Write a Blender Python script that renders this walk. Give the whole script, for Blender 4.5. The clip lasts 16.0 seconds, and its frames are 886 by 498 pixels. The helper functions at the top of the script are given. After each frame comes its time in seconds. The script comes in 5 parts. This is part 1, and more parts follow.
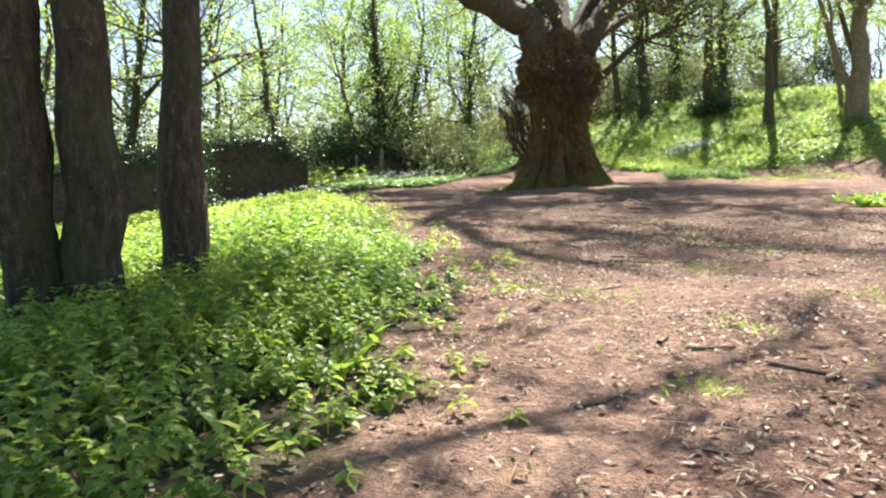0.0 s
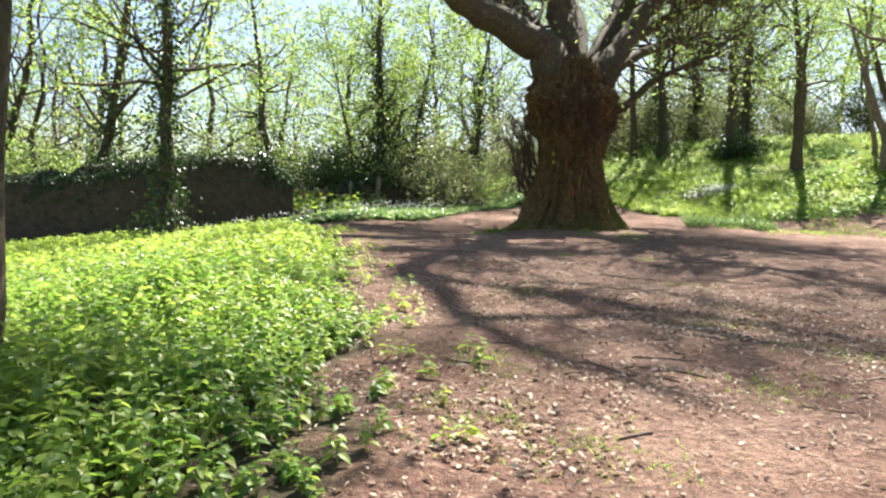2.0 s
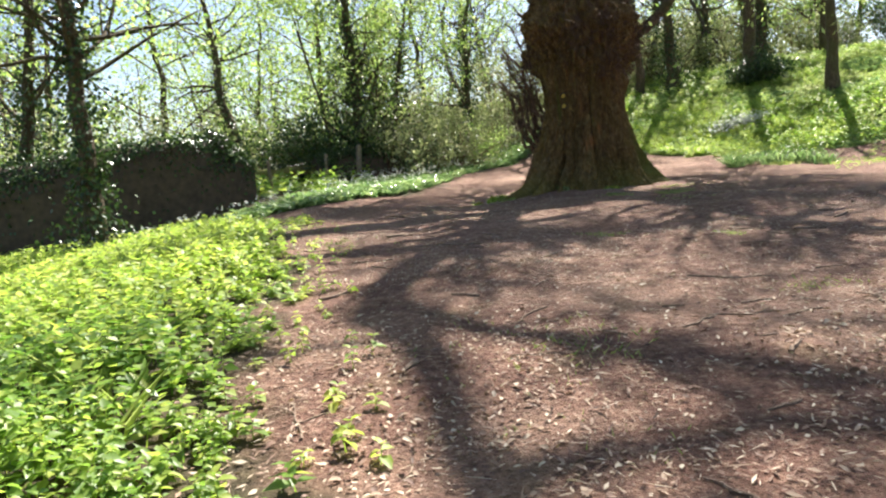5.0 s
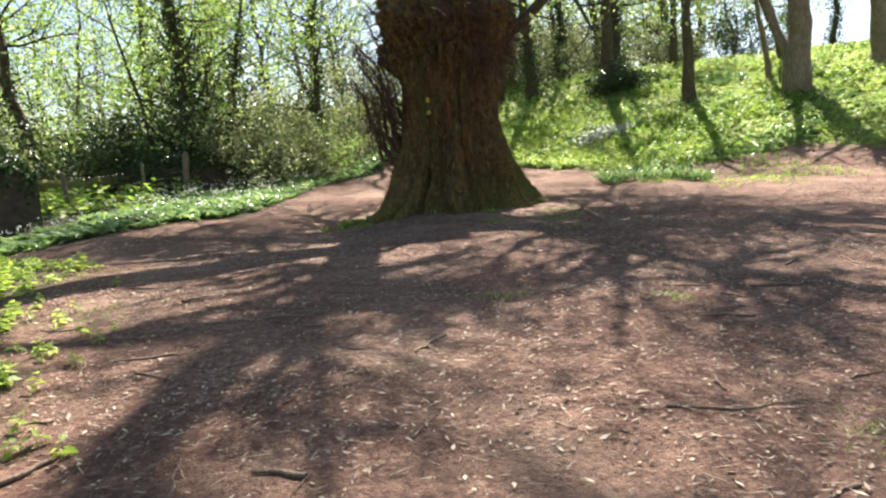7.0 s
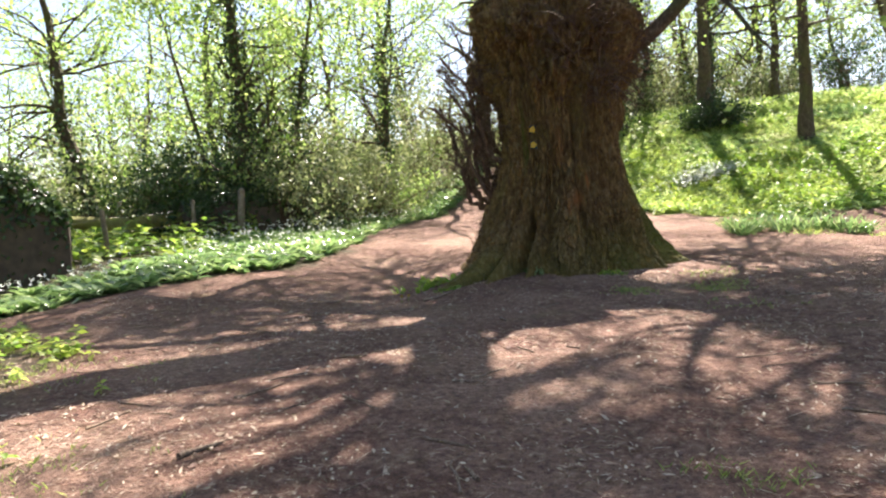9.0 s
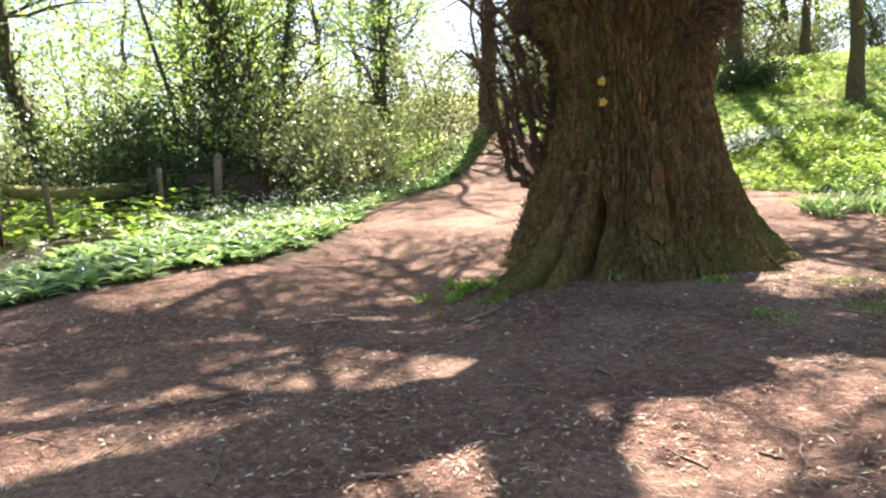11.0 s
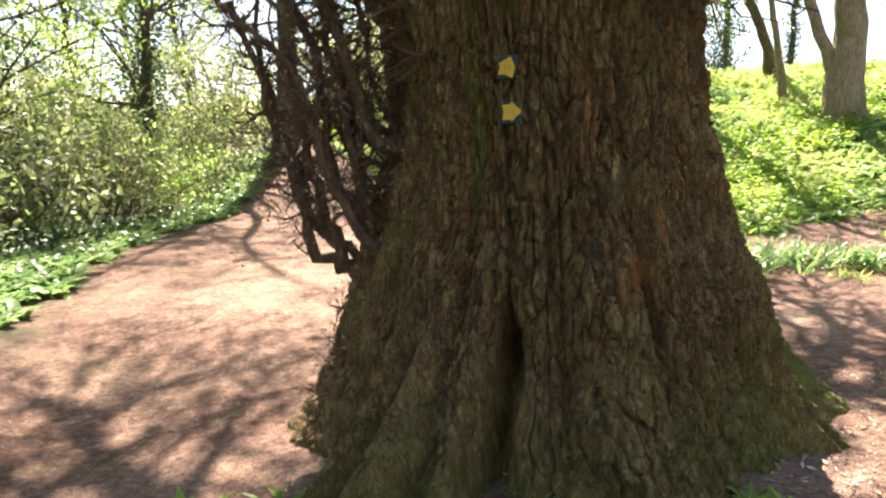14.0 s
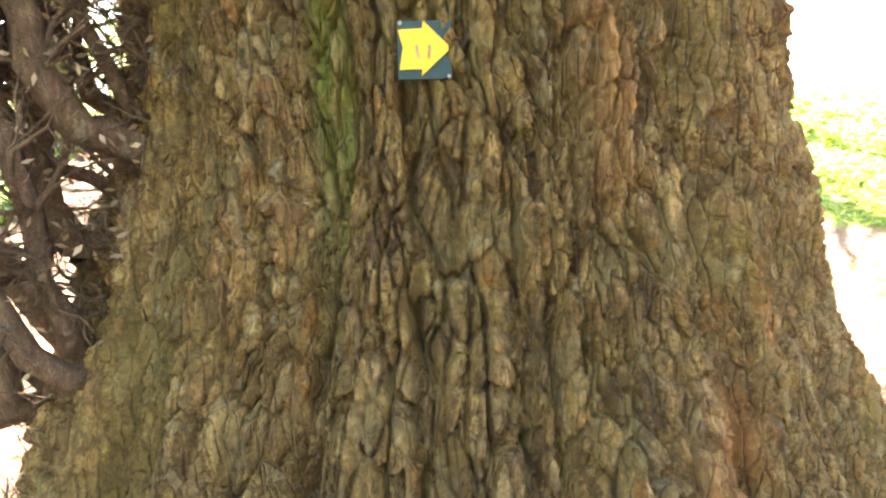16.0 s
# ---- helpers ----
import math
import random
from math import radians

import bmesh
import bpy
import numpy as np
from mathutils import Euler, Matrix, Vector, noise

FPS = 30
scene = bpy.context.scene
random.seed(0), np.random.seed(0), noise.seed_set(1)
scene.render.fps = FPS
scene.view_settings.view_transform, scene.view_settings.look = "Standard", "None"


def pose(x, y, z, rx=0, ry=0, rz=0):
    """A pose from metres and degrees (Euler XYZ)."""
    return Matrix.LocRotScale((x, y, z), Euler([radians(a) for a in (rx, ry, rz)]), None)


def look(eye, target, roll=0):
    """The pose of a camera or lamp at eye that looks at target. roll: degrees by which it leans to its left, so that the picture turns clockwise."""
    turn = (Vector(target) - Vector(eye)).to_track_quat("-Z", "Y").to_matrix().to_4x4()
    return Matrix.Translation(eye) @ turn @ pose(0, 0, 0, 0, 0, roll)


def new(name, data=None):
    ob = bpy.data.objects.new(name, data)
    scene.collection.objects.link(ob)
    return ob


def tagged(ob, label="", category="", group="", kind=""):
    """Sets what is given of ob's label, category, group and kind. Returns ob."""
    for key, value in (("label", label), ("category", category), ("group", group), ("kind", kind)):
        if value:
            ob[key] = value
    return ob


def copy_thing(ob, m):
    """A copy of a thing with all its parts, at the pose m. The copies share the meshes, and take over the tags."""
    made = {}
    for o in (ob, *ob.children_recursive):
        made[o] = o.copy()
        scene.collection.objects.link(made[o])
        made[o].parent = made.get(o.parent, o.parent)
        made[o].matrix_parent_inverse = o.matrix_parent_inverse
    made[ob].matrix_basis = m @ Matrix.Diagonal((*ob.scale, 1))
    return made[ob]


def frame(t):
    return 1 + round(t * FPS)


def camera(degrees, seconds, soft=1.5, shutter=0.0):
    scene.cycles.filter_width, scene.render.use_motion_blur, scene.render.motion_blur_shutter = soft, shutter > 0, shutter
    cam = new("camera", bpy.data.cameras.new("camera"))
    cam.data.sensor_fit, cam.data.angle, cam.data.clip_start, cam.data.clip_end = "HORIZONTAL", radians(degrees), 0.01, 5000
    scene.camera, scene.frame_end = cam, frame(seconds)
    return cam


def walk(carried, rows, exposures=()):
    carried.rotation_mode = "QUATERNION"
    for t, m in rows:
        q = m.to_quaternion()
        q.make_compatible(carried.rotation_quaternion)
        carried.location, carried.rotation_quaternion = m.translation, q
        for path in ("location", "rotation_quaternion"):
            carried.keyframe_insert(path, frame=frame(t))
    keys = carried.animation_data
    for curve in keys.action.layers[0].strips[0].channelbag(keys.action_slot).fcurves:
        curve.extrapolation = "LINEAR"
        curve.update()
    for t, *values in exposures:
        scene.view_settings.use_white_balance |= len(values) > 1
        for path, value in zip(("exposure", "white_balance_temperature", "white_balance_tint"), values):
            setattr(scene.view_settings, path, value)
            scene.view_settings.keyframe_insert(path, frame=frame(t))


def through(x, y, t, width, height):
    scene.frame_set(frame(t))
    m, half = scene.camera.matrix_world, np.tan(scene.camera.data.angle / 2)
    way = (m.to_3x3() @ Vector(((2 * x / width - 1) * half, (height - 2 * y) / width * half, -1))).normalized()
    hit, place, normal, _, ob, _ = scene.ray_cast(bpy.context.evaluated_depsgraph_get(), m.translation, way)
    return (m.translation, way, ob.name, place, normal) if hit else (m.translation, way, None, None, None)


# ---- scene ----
cam = camera(65.0, 16.0, soft=2.2)
PATH = [
    (0, (0.126, -1.26, 1.503), (0.176, 0.731, 1.321), -1.3),
    (0.5, (0.223, -0.735, 1.567), (0.069, 1.253, 1.407), -1.5),
    (1, (0.311, -0.172, 1.604), (0.254, 1.819, 1.434), 2.1),
    (1.5, (0.468, 0.296, 1.642), (0.517, 2.285, 1.437), -5.6),
    (2, (0.57, 0.78, 1.673), (0.597, 2.777, 1.572), 1.8),
    (2.5, (0.729, 1.254, 1.661), (0.858, 3.24, 1.465), -0.5),
    (3, (0.818, 1.739, 1.722), (0.725, 3.724, 1.498), 2.1),
    (3.5, (0.881, 2.294, 1.788), (0.894, 4.275, 1.513), 0.8),
    (3.7, (0.923, 2.502, 1.824), (0.914, 4.486, 1.568), -3.3),
    (5.8, (0.655, 5.018, 2.03), (0.698, 7.005, 1.812), -4.9),
    (6, (0.72, 5.273, 2.101), (0.794, 7.257, 1.859), -5.0),
    (6.5, (0.861, 5.912, 2.127), (1.136, 7.883, 1.925), -1.2),
    (7, (1.054, 6.495, 2.115), (1.476, 8.436, 1.882), -3.7),
    (7.5, (1.038, 7.132, 2.167), (1.263, 9.108, 1.952), -0.2),
    (8, (1.072, 7.739, 2.203), (1.381, 9.71, 2.06), -4.4),
    (8.5, (1.037, 8.433, 2.254), (1.305, 10.412, 2.156), -2.2),
    (9, (1.005, 9.015, 2.274), (1.269, 10.994, 2.154), -2.8),
    (9.2, (1.027, 9.288, 2.291), (1.284, 11.264, 2.117), -3.3),
    (11.3, (0.847, 11.78, 2.533), (1.143, 13.745, 2.305), -2.4),
    (11.5, (0.937, 12.077, 2.592), (1.323, 14.027, 2.375), -4.4),
    (12, (1.054, 12.742, 2.57), (1.704, 14.631, 2.465), 0.9),
    (12.5, (1.326, 13.414, 2.571), (2.191, 15.214, 2.474), 0.1),
    (13, (1.427, 14.009, 2.615), (2.172, 15.86, 2.482), -0.1),
    (13.5, (1.577, 14.587, 2.663), (2.333, 16.431, 2.492), -0.1),
    (14, (1.825, 15.078, 2.754), (2.644, 16.891, 2.538), -1.7),
    (14.5, (2.015, 15.619, 2.76), (2.961, 17.371, 2.57), -0.1),
    (15, (2.307, 16.075, 2.746), (3.347, 17.771, 2.548), -1.3),
    (15.5, (2.479, 16.553, 2.735), (3.601, 18.201, 2.576), -0.0),
    (16, (2.679, 16.881, 2.783), (3.94, 18.423, 2.605), -1.1),
]
EXPOSURES = [
    (0, 1.92, 6500, 10), (1.1, 1.95, 6500, 10), (2.2, 1.82, 6500, 11), (7, 1.82, 6550, 12), (9, 2.22, 6650, 16), (11.5, 2.5, 6750, 16),
    (12.5, 2.5, 6850, 14), (13.5, 2.55, 6950, 14), (14.5, 2.95, 7250, 15), (15, 3.5, 7600, 16), (15.5, 4.55, 7800, 15), (16, 5.1, 7900, 13),
]
walk(cam, [(t, look(eye, target, roll)) for t, eye, target, roll in PATH], EXPOSURES)

# ---- light ----
SUN_AZ, SUN_EL = math.atan2(0.39, 0.92), radians(51)
world = bpy.data.worlds.new("world")
scene.world = world
world.use_nodes = True
wn = world.node_tree.nodes
sky = wn.new("ShaderNodeTexSky")
sky.sky_type, sky.sun_disc = "NISHITA", False
sky.sun_elevation, sky.sun_rotation = SUN_EL, SUN_AZ
sky.dust_density, sky.air_density = 1.0, 1.0
wn["Background"].inputs["Strength"].default_value = 0.06
world.node_tree.links.new(sky.outputs["Color"], wn["Background"].inputs["Color"])
sun_data = bpy.data.lights.new("sun", "SUN")
sun_data.energy, sun_data.angle, sun_data.color = 5.0, radians(0.6), (1.0, 0.95, 0.86)
sun = new("sun", sun_data)
sun.matrix_world = look((math.sin(SUN_AZ) * math.cos(SUN_EL) * 60, math.cos(SUN_AZ) * math.cos(SUN_EL) * 60, math.sin(SUN_EL) * 60), (0, 0, 0))

# ---- numbers ----
rng = np.random.default_rng(7)


def unit(v):
    v = np.asarray(v, float)
    return v / np.maximum(np.linalg.norm(v, axis=-1, keepdims=True), 1e-9)


def smooth(a, b, x):
    t = np.clip((np.asarray(x, float) - a) / (b - a), 0, 1)
    return t * t * (3 - 2 * t)


def hash2(i, j, k=0):
    """A random number in 0..1 for whole numbers i, j."""
    n = (i.astype(np.int64) * 374761393 + j.astype(np.int64) * 668265263 + k * 974634777) & 0x7FFFFFFF
    n = ((n ^ (n >> 13)) * 1274126177) & 0x7FFFFFFF
    return ((n ^ (n >> 16)) & 0xFFFF) / 65535.0


def value2(x, y, k=0):
    """Smooth noise in -1..1."""
    i, j = np.floor(x), np.floor(y)
    u, v = x - i, y - j
    u, v = u * u * (3 - 2 * u), v * v * (3 - 2 * v)
    a, b = hash2(i, j, k), hash2(i + 1, j, k)
    c, d = hash2(i, j + 1, k), hash2(i + 1, j + 1, k)
    return 2 * ((a * (1 - u) + b * u) * (1 - v) + (c * (1 - u) + d * u) * v) - 1


def cells2(x, y, k=0, jitter=0.9):
    """Distance to the nearest cell border (about 0 to 0.5), and a number for each cell."""
    i, j = np.floor(x), np.floor(y)
    f1, f2, who = np.full(x.shape, 9.0), np.full(x.shape, 9.0), np.zeros(x.shape)
    for di in (-1, 0, 1):
        for dj in (-1, 0, 1):
            px = i + di + 0.5 + jitter * (hash2(i + di, j + dj, k) - 0.5)
            py = j + dj + 0.5 + jitter * (hash2(i + di, j + dj, k + 5) - 0.5)
            d = np.hypot(x - px, y - py)
            near = d < f1
            f2 = np.where(near, f1, np.minimum(f2, d))
            who = np.where(near, hash2(i + di, j + dj, k + 9), who)
            f1 = np.where(near, d, f1)
    return f2 - f1, who


def lie(x, y):
    """The ground's height."""
    x, y = np.asarray(x, float), np.asarray(y, float)
    s = 0.24 * x + 0.18 * y - 6.93
    hill = np.where(s < -0.6, 0, np.where(s < 0.6, (s + 0.6) ** 2 / 2.4, s))
    hill = np.where(hill > 2, 2 + 2.2 * np.tanh((hill - 2) / 2.2), hill)
    z = 0.55 + 0.047 * np.clip(y, -30, 60) + hill
    z = z + 0.035 * value2(x * 0.9, y * 0.9, 1) + 0.018 * value2(x * 2.3, y * 2.3, 2)
    oak = np.hypot(x - 4.0, y - 18.7)
    z = z - 0.20 * np.exp(-(((x - 1.5) / 1.2) ** 2) - ((y - 18.2) / 2.4) ** 2)
    z = z - 0.10 * np.clip(-1.5 - x, 0, 4) * smooth(22, 19, y) * smooth(0, 4, y)
    return z + 0.06 * np.exp(-((oak / 2.2) ** 2)) - 0.08 * np.clip(-3 - x, 0, 9) - 1.8 * smooth(-12, -45, x)


LEFT_Y = [-40, -3, 0.6, 1.2, 2.6, 3.7, 5.3, 7.8, 11, 13.4, 15.2, 16.4, 17.0, 17.5, 18.4, 19.1, 20.3, 22, 24, 28, 29.6, 34, 36, 40, 60]
LEFT_X = [-1.2, -0.9, -0.5, -0.3, 0.1, 0.3, 0.15, -0.25, -0.75, -1.3, -1.6, -2.2, -3.6, -3.2, -2.0, -0.9, 0.4, 1.0, 1.3, 2.4, 3.5, 5.2, 6.2, 8, 14]
RIGHT_X = [7.2, 7.8, 8.4, 9.2, 10.0, 11, 12.5, 14, 15.5, 18, 24]
RIGHT_Y = [45, 30, 26.3, 24.8, 23.6, 22.9, 22.7, 22.0, 20, 17, 8]


def bare(x, y):
    """1 on trodden earth, 0 among plants."""
    x, y = np.asarray(x, float), np.asarray(y, float)
    w = 0.30 * value2(x * 1.3, y * 1.3, 3) + 0.22 * value2(x * 4, y * 4, 4) + 0.1 * value2(x * 9, y * 9, 5)
    left = x - np.interp(y, LEFT_Y, LEFT_X) + w
    right = np.interp(x, RIGHT_X, RIGHT_Y) - y + 2 * w
    return smooth(-0.2, 0.25, left) * smooth(-0.3, 0.3, right)


# ---- meshes ----
class Geo:
    """Gathers corners and faces of one mesh."""

    def __init__(self):
        self.v, self.f, self.n = [], {3: [], 4: []}, 0

    def add(self, verts, faces):
        verts, faces = np.asarray(verts, float).reshape(-1, 3), np.asarray(faces, int)
        self.v.append(verts)
        self.f[faces.shape[1]].append(faces + self.n)
        self.n += len(verts)

    def mesh(self, name, material, smooth_faces=True):
        me = bpy.data.meshes.new(name)
        v = np.concatenate(self.v) if self.v else np.zeros((0, 3))
        tri = np.concatenate(self.f[3]) if self.f[3] else np.zeros((0, 3), int)
        quad = np.concatenate(self.f[4]) if self.f[4] else np.zeros((0, 4), int)
        loops = np.concatenate([tri.ravel(), quad.ravel()])
        me.vertices.add(len(v))
        me.vertices.foreach_set("co", v.ravel())
        me.loops.add(len(loops))
        me.loops.foreach_set("vertex_index", loops)
        starts = np.concatenate([np.arange(len(tri)) * 3, len(tri) * 3 + np.arange(len(quad)) * 4])
        me.polygons.add(len(starts))
        me.polygons.foreach_set("loop_start", starts)
        me.polygons.foreach_set("use_smooth", np.full(len(starts), smooth_faces))
        me.materials.append(material)
        me.update(calc_edges=True)
        me.validate()
        return me


def place(name, geo, material, parent=None, label="", smooth_faces=True):
    """Links a Geo as one mesh object, under a parent if one is given."""
    ob = new(name, geo.mesh(name, material, smooth_faces))
    if parent is not None:
        ob.parent = parent
    return tagged(ob, label=label)


def part(name, bm, material, parent=None, label=""):
    """Links a bmesh as one mesh object, under a thing or a part."""
    me = bpy.data.meshes.new(name)
    bm.to_mesh(me)
    bm.free()
    me.materials.append(material)
    ob = new(name, me)
    if parent is not None:
        ob.parent = parent
    return tagged(ob, label=label)


def empty(name, x, y, z, label, category, group=""):
    ob = new(name)
    ob.empty_display_size = 0.2
    ob.location = (x, y, z)
    return tagged(ob, label, category, group)


def tube(geo, points, radii, sides=6, rough=0.0, seed=0):
    """A round limb along points, with a closed end."""
    p, r = np.asarray(points, float), np.asarray(radii, float)
    way = unit(np.gradient(p, axis=0))
    up = np.array([0.31, 0.17, 0.94]) if abs(way[0, 2]) < 0.9 else np.array([0.9, 0.4, 0.1])
    a = unit(np.cross(way, up))
    b = np.cross(way, a)
    ang = np.linspace(0, 2 * np.pi, sides, endpoint=False)
    rr = r[:, None] * np.ones(sides)
    if rough:
        g = np.random.default_rng(seed)
        rr = rr * (1 + rough * (g.random((1, sides)) - 0.5) + rough * 0.6 * (g.random(rr.shape) - 0.5))
    v = p[:, None] + rr[..., None] * (a[:, None] * np.cos(ang)[None, :, None] + b[:, None] * np.sin(ang)[None, :, None])
    n = len(p)
    i, j = np.meshgrid(np.arange(n - 1), np.arange(sides), indexing="ij")
    k = (j + 1) % sides
    q = np.stack([i * sides + j, i * sides + k, (i + 1) * sides + k, (i + 1) * sides + j], -1).reshape(-1, 4)
    geo.add(v, q)
    tip = np.concatenate([v[-1], p[-1:] + way[-1:] * r[-1]])
    e = np.arange(sides)
    geo.add(tip, np.stack([e, (e + 1) % sides, np.full(sides, sides)], -1))


def leaves(geo, at, way, up, length, width, fold=0.25, wide=0.4, curl=0.0):
    """Folded pointed leaves, two or four faces each: at the stalk, along way, facing up."""
    at, way, up = np.asarray(at, float), unit(way), np.asarray(up, float)
    side = unit(np.cross(way, up))
    up = np.cross(side, way)
    length, width = np.broadcast_to(length, len(at))[:, None], np.broadcast_to(width, len(at))[:, None]
    mid = at + way * length * wide - up * width * fold * 0.5
    tip = at + way * length - up * length * curl
    l = mid + side * width * 0.5 + up * width * fold
    r = mid - side * width * 0.5 + up * width * fold
    n = len(at)
    v = np.stack([at, r, tip, l], 1)
    b = np.arange(n)[:, None] * 4
    geo.add(v, np.concatenate([b + [0, 1, 2], b + [0, 2, 3]]))


def broad(geo, at, way, up, length, width, fold=0.2, curl=0.2):
    """Larger leaves with a midrib and a drooping tip, six faces each."""
    at, way, up = np.asarray(at, float), unit(way), np.asarray(up, float)
    side = unit(np.cross(way, up))
    up = np.cross(side, way)
    length, width = np.broadcast_to(length, len(at))[:, None], np.broadcast_to(width, len(at))[:, None]
    rows = []
    for s, w, c in ((0.32, 0.5, 0.1), (0.68, 0.38, 0.45)):
        m = at + way * length * s - up * length * curl * c
        rows += [m + side * width * w + up * width * fold, m, m - side * width * w + up * width * fold]
    tip = at + way * length - up * length * curl
    v = np.stack([at, *rows, tip], 1)
    b = np.arange(len(at))[:, None] * 8
    geo.add(v, np.concatenate([b + [0, 2, 1], b + [0, 3, 2], b + [4, 5, 7], b + [5, 6, 7]]))
    geo.f[4].append(np.concatenate([b + [1, 2, 5, 4], b + [2, 3, 6, 5]]) + geo.n - len(at) * 8)


# ---- materials ----
def material(name):
    m = bpy.data.materials.new(name)
    m.use_nodes = True
    nt = m.node_tree
    return m, nt, nt.nodes, nt.links, nt.nodes["Principled BSDF"]


def ramp(nt, source, stops):
    n = nt.nodes.new("ShaderNodeValToRGB")
    while len(n.color_ramp.elements) < len(stops):
        n.color_ramp.elements.new(0.5)
    for e, (pos, col) in zip(n.color_ramp.elements, stops):
        e.position, e.color = pos, (*col, 1)
    nt.links.new(source, n.inputs["Fac"])
    return n.outputs["Color"]


def noise_node(nt, vector, scale, detail=4.0, rough=0.6):
    n = nt.nodes.new("ShaderNodeTexNoise")
    n.inputs["Scale"].default_value, n.inputs["Detail"].default_value, n.inputs["Roughness"].default_value = scale, detail, rough
    if vector is not None:
        nt.links.new(vector, n.inputs["Vector"])
    return n.outputs["Fac"]


def mixed(nt, a, b, fac, blend="MIX"):
    n = nt.nodes.new("ShaderNodeMix")
    n.data_type, n.blend_type = "RGBA", blend
    for value, sock in ((fac, n.inputs[0]), (a, n.inputs[6]), (b, n.inputs[7])):
        if hasattr(value, "is_output"):
            nt.links.new(value, sock)
        else:
            sock.default_value = value if isinstance(value, (int, float)) else (*value, 1)
    return n.outputs[2]


def bumped(nt, height, bsdf, strength, distance):
    n = nt.nodes.new("ShaderNodeBump")
    n.inputs["Strength"].default_value, n.inputs["Distance"].default_value = strength, distance
    nt.links.new(height, n.inputs["Height"])
    nt.links.new(n.outputs["Normal"], bsdf.inputs["Normal"])


def leaf_material(name, stops, through=0.45, gloss=0.45, patch=None):
    """Leaves that let light through; each leaf its own shade, and patches of the place lean one way."""
    m, nt, nodes, links, bsdf = material(name)
    geo = nodes.new("ShaderNodeNewGeometry")
    col = ramp(nt, geo.outputs["Random Per Island"], stops)
    pos = noise_node(nt, geo.outputs["Position"], 0.7, 3)
    col = mixed(nt, col, patch or (0.35, 0.42, 0.12), ramp_value(nt, pos, 0.42, 0.75, 0.35))
    links.new(col, bsdf.inputs["Base Color"])
    bsdf.inputs["Roughness"].default_value = gloss
    bsdf.inputs["Specular IOR Level"].default_value = 0.4
    tr = nodes.new("ShaderNodeBsdfTranslucent")
    tcol = mixed(nt, col, (1.3, 1.4, 1.05), 1.0, "MULTIPLY")
    links.new(tcol, tr.inputs["Color"])
    mix = nodes.new("ShaderNodeMixShader")
    mix.inputs["Fac"].default_value = through
    links.new(bsdf.outputs["BSDF"], mix.inputs[1])
    links.new(tr.outputs["BSDF"], mix.inputs[2])
    links.new(mix.outputs["Shader"], nodes["Material Output"].inputs["Surface"])
    return m


def ramp_value(nt, source, a, b, top=1.0):
    n = nt.nodes.new("ShaderNodeMapRange")
    n.inputs["From Min"].default_value, n.inputs["From Max"].default_value, n.inputs["To Max"].default_value = a, b, top
    nt.links.new(source, n.inputs["Value"])
    return n.outputs["Result"]


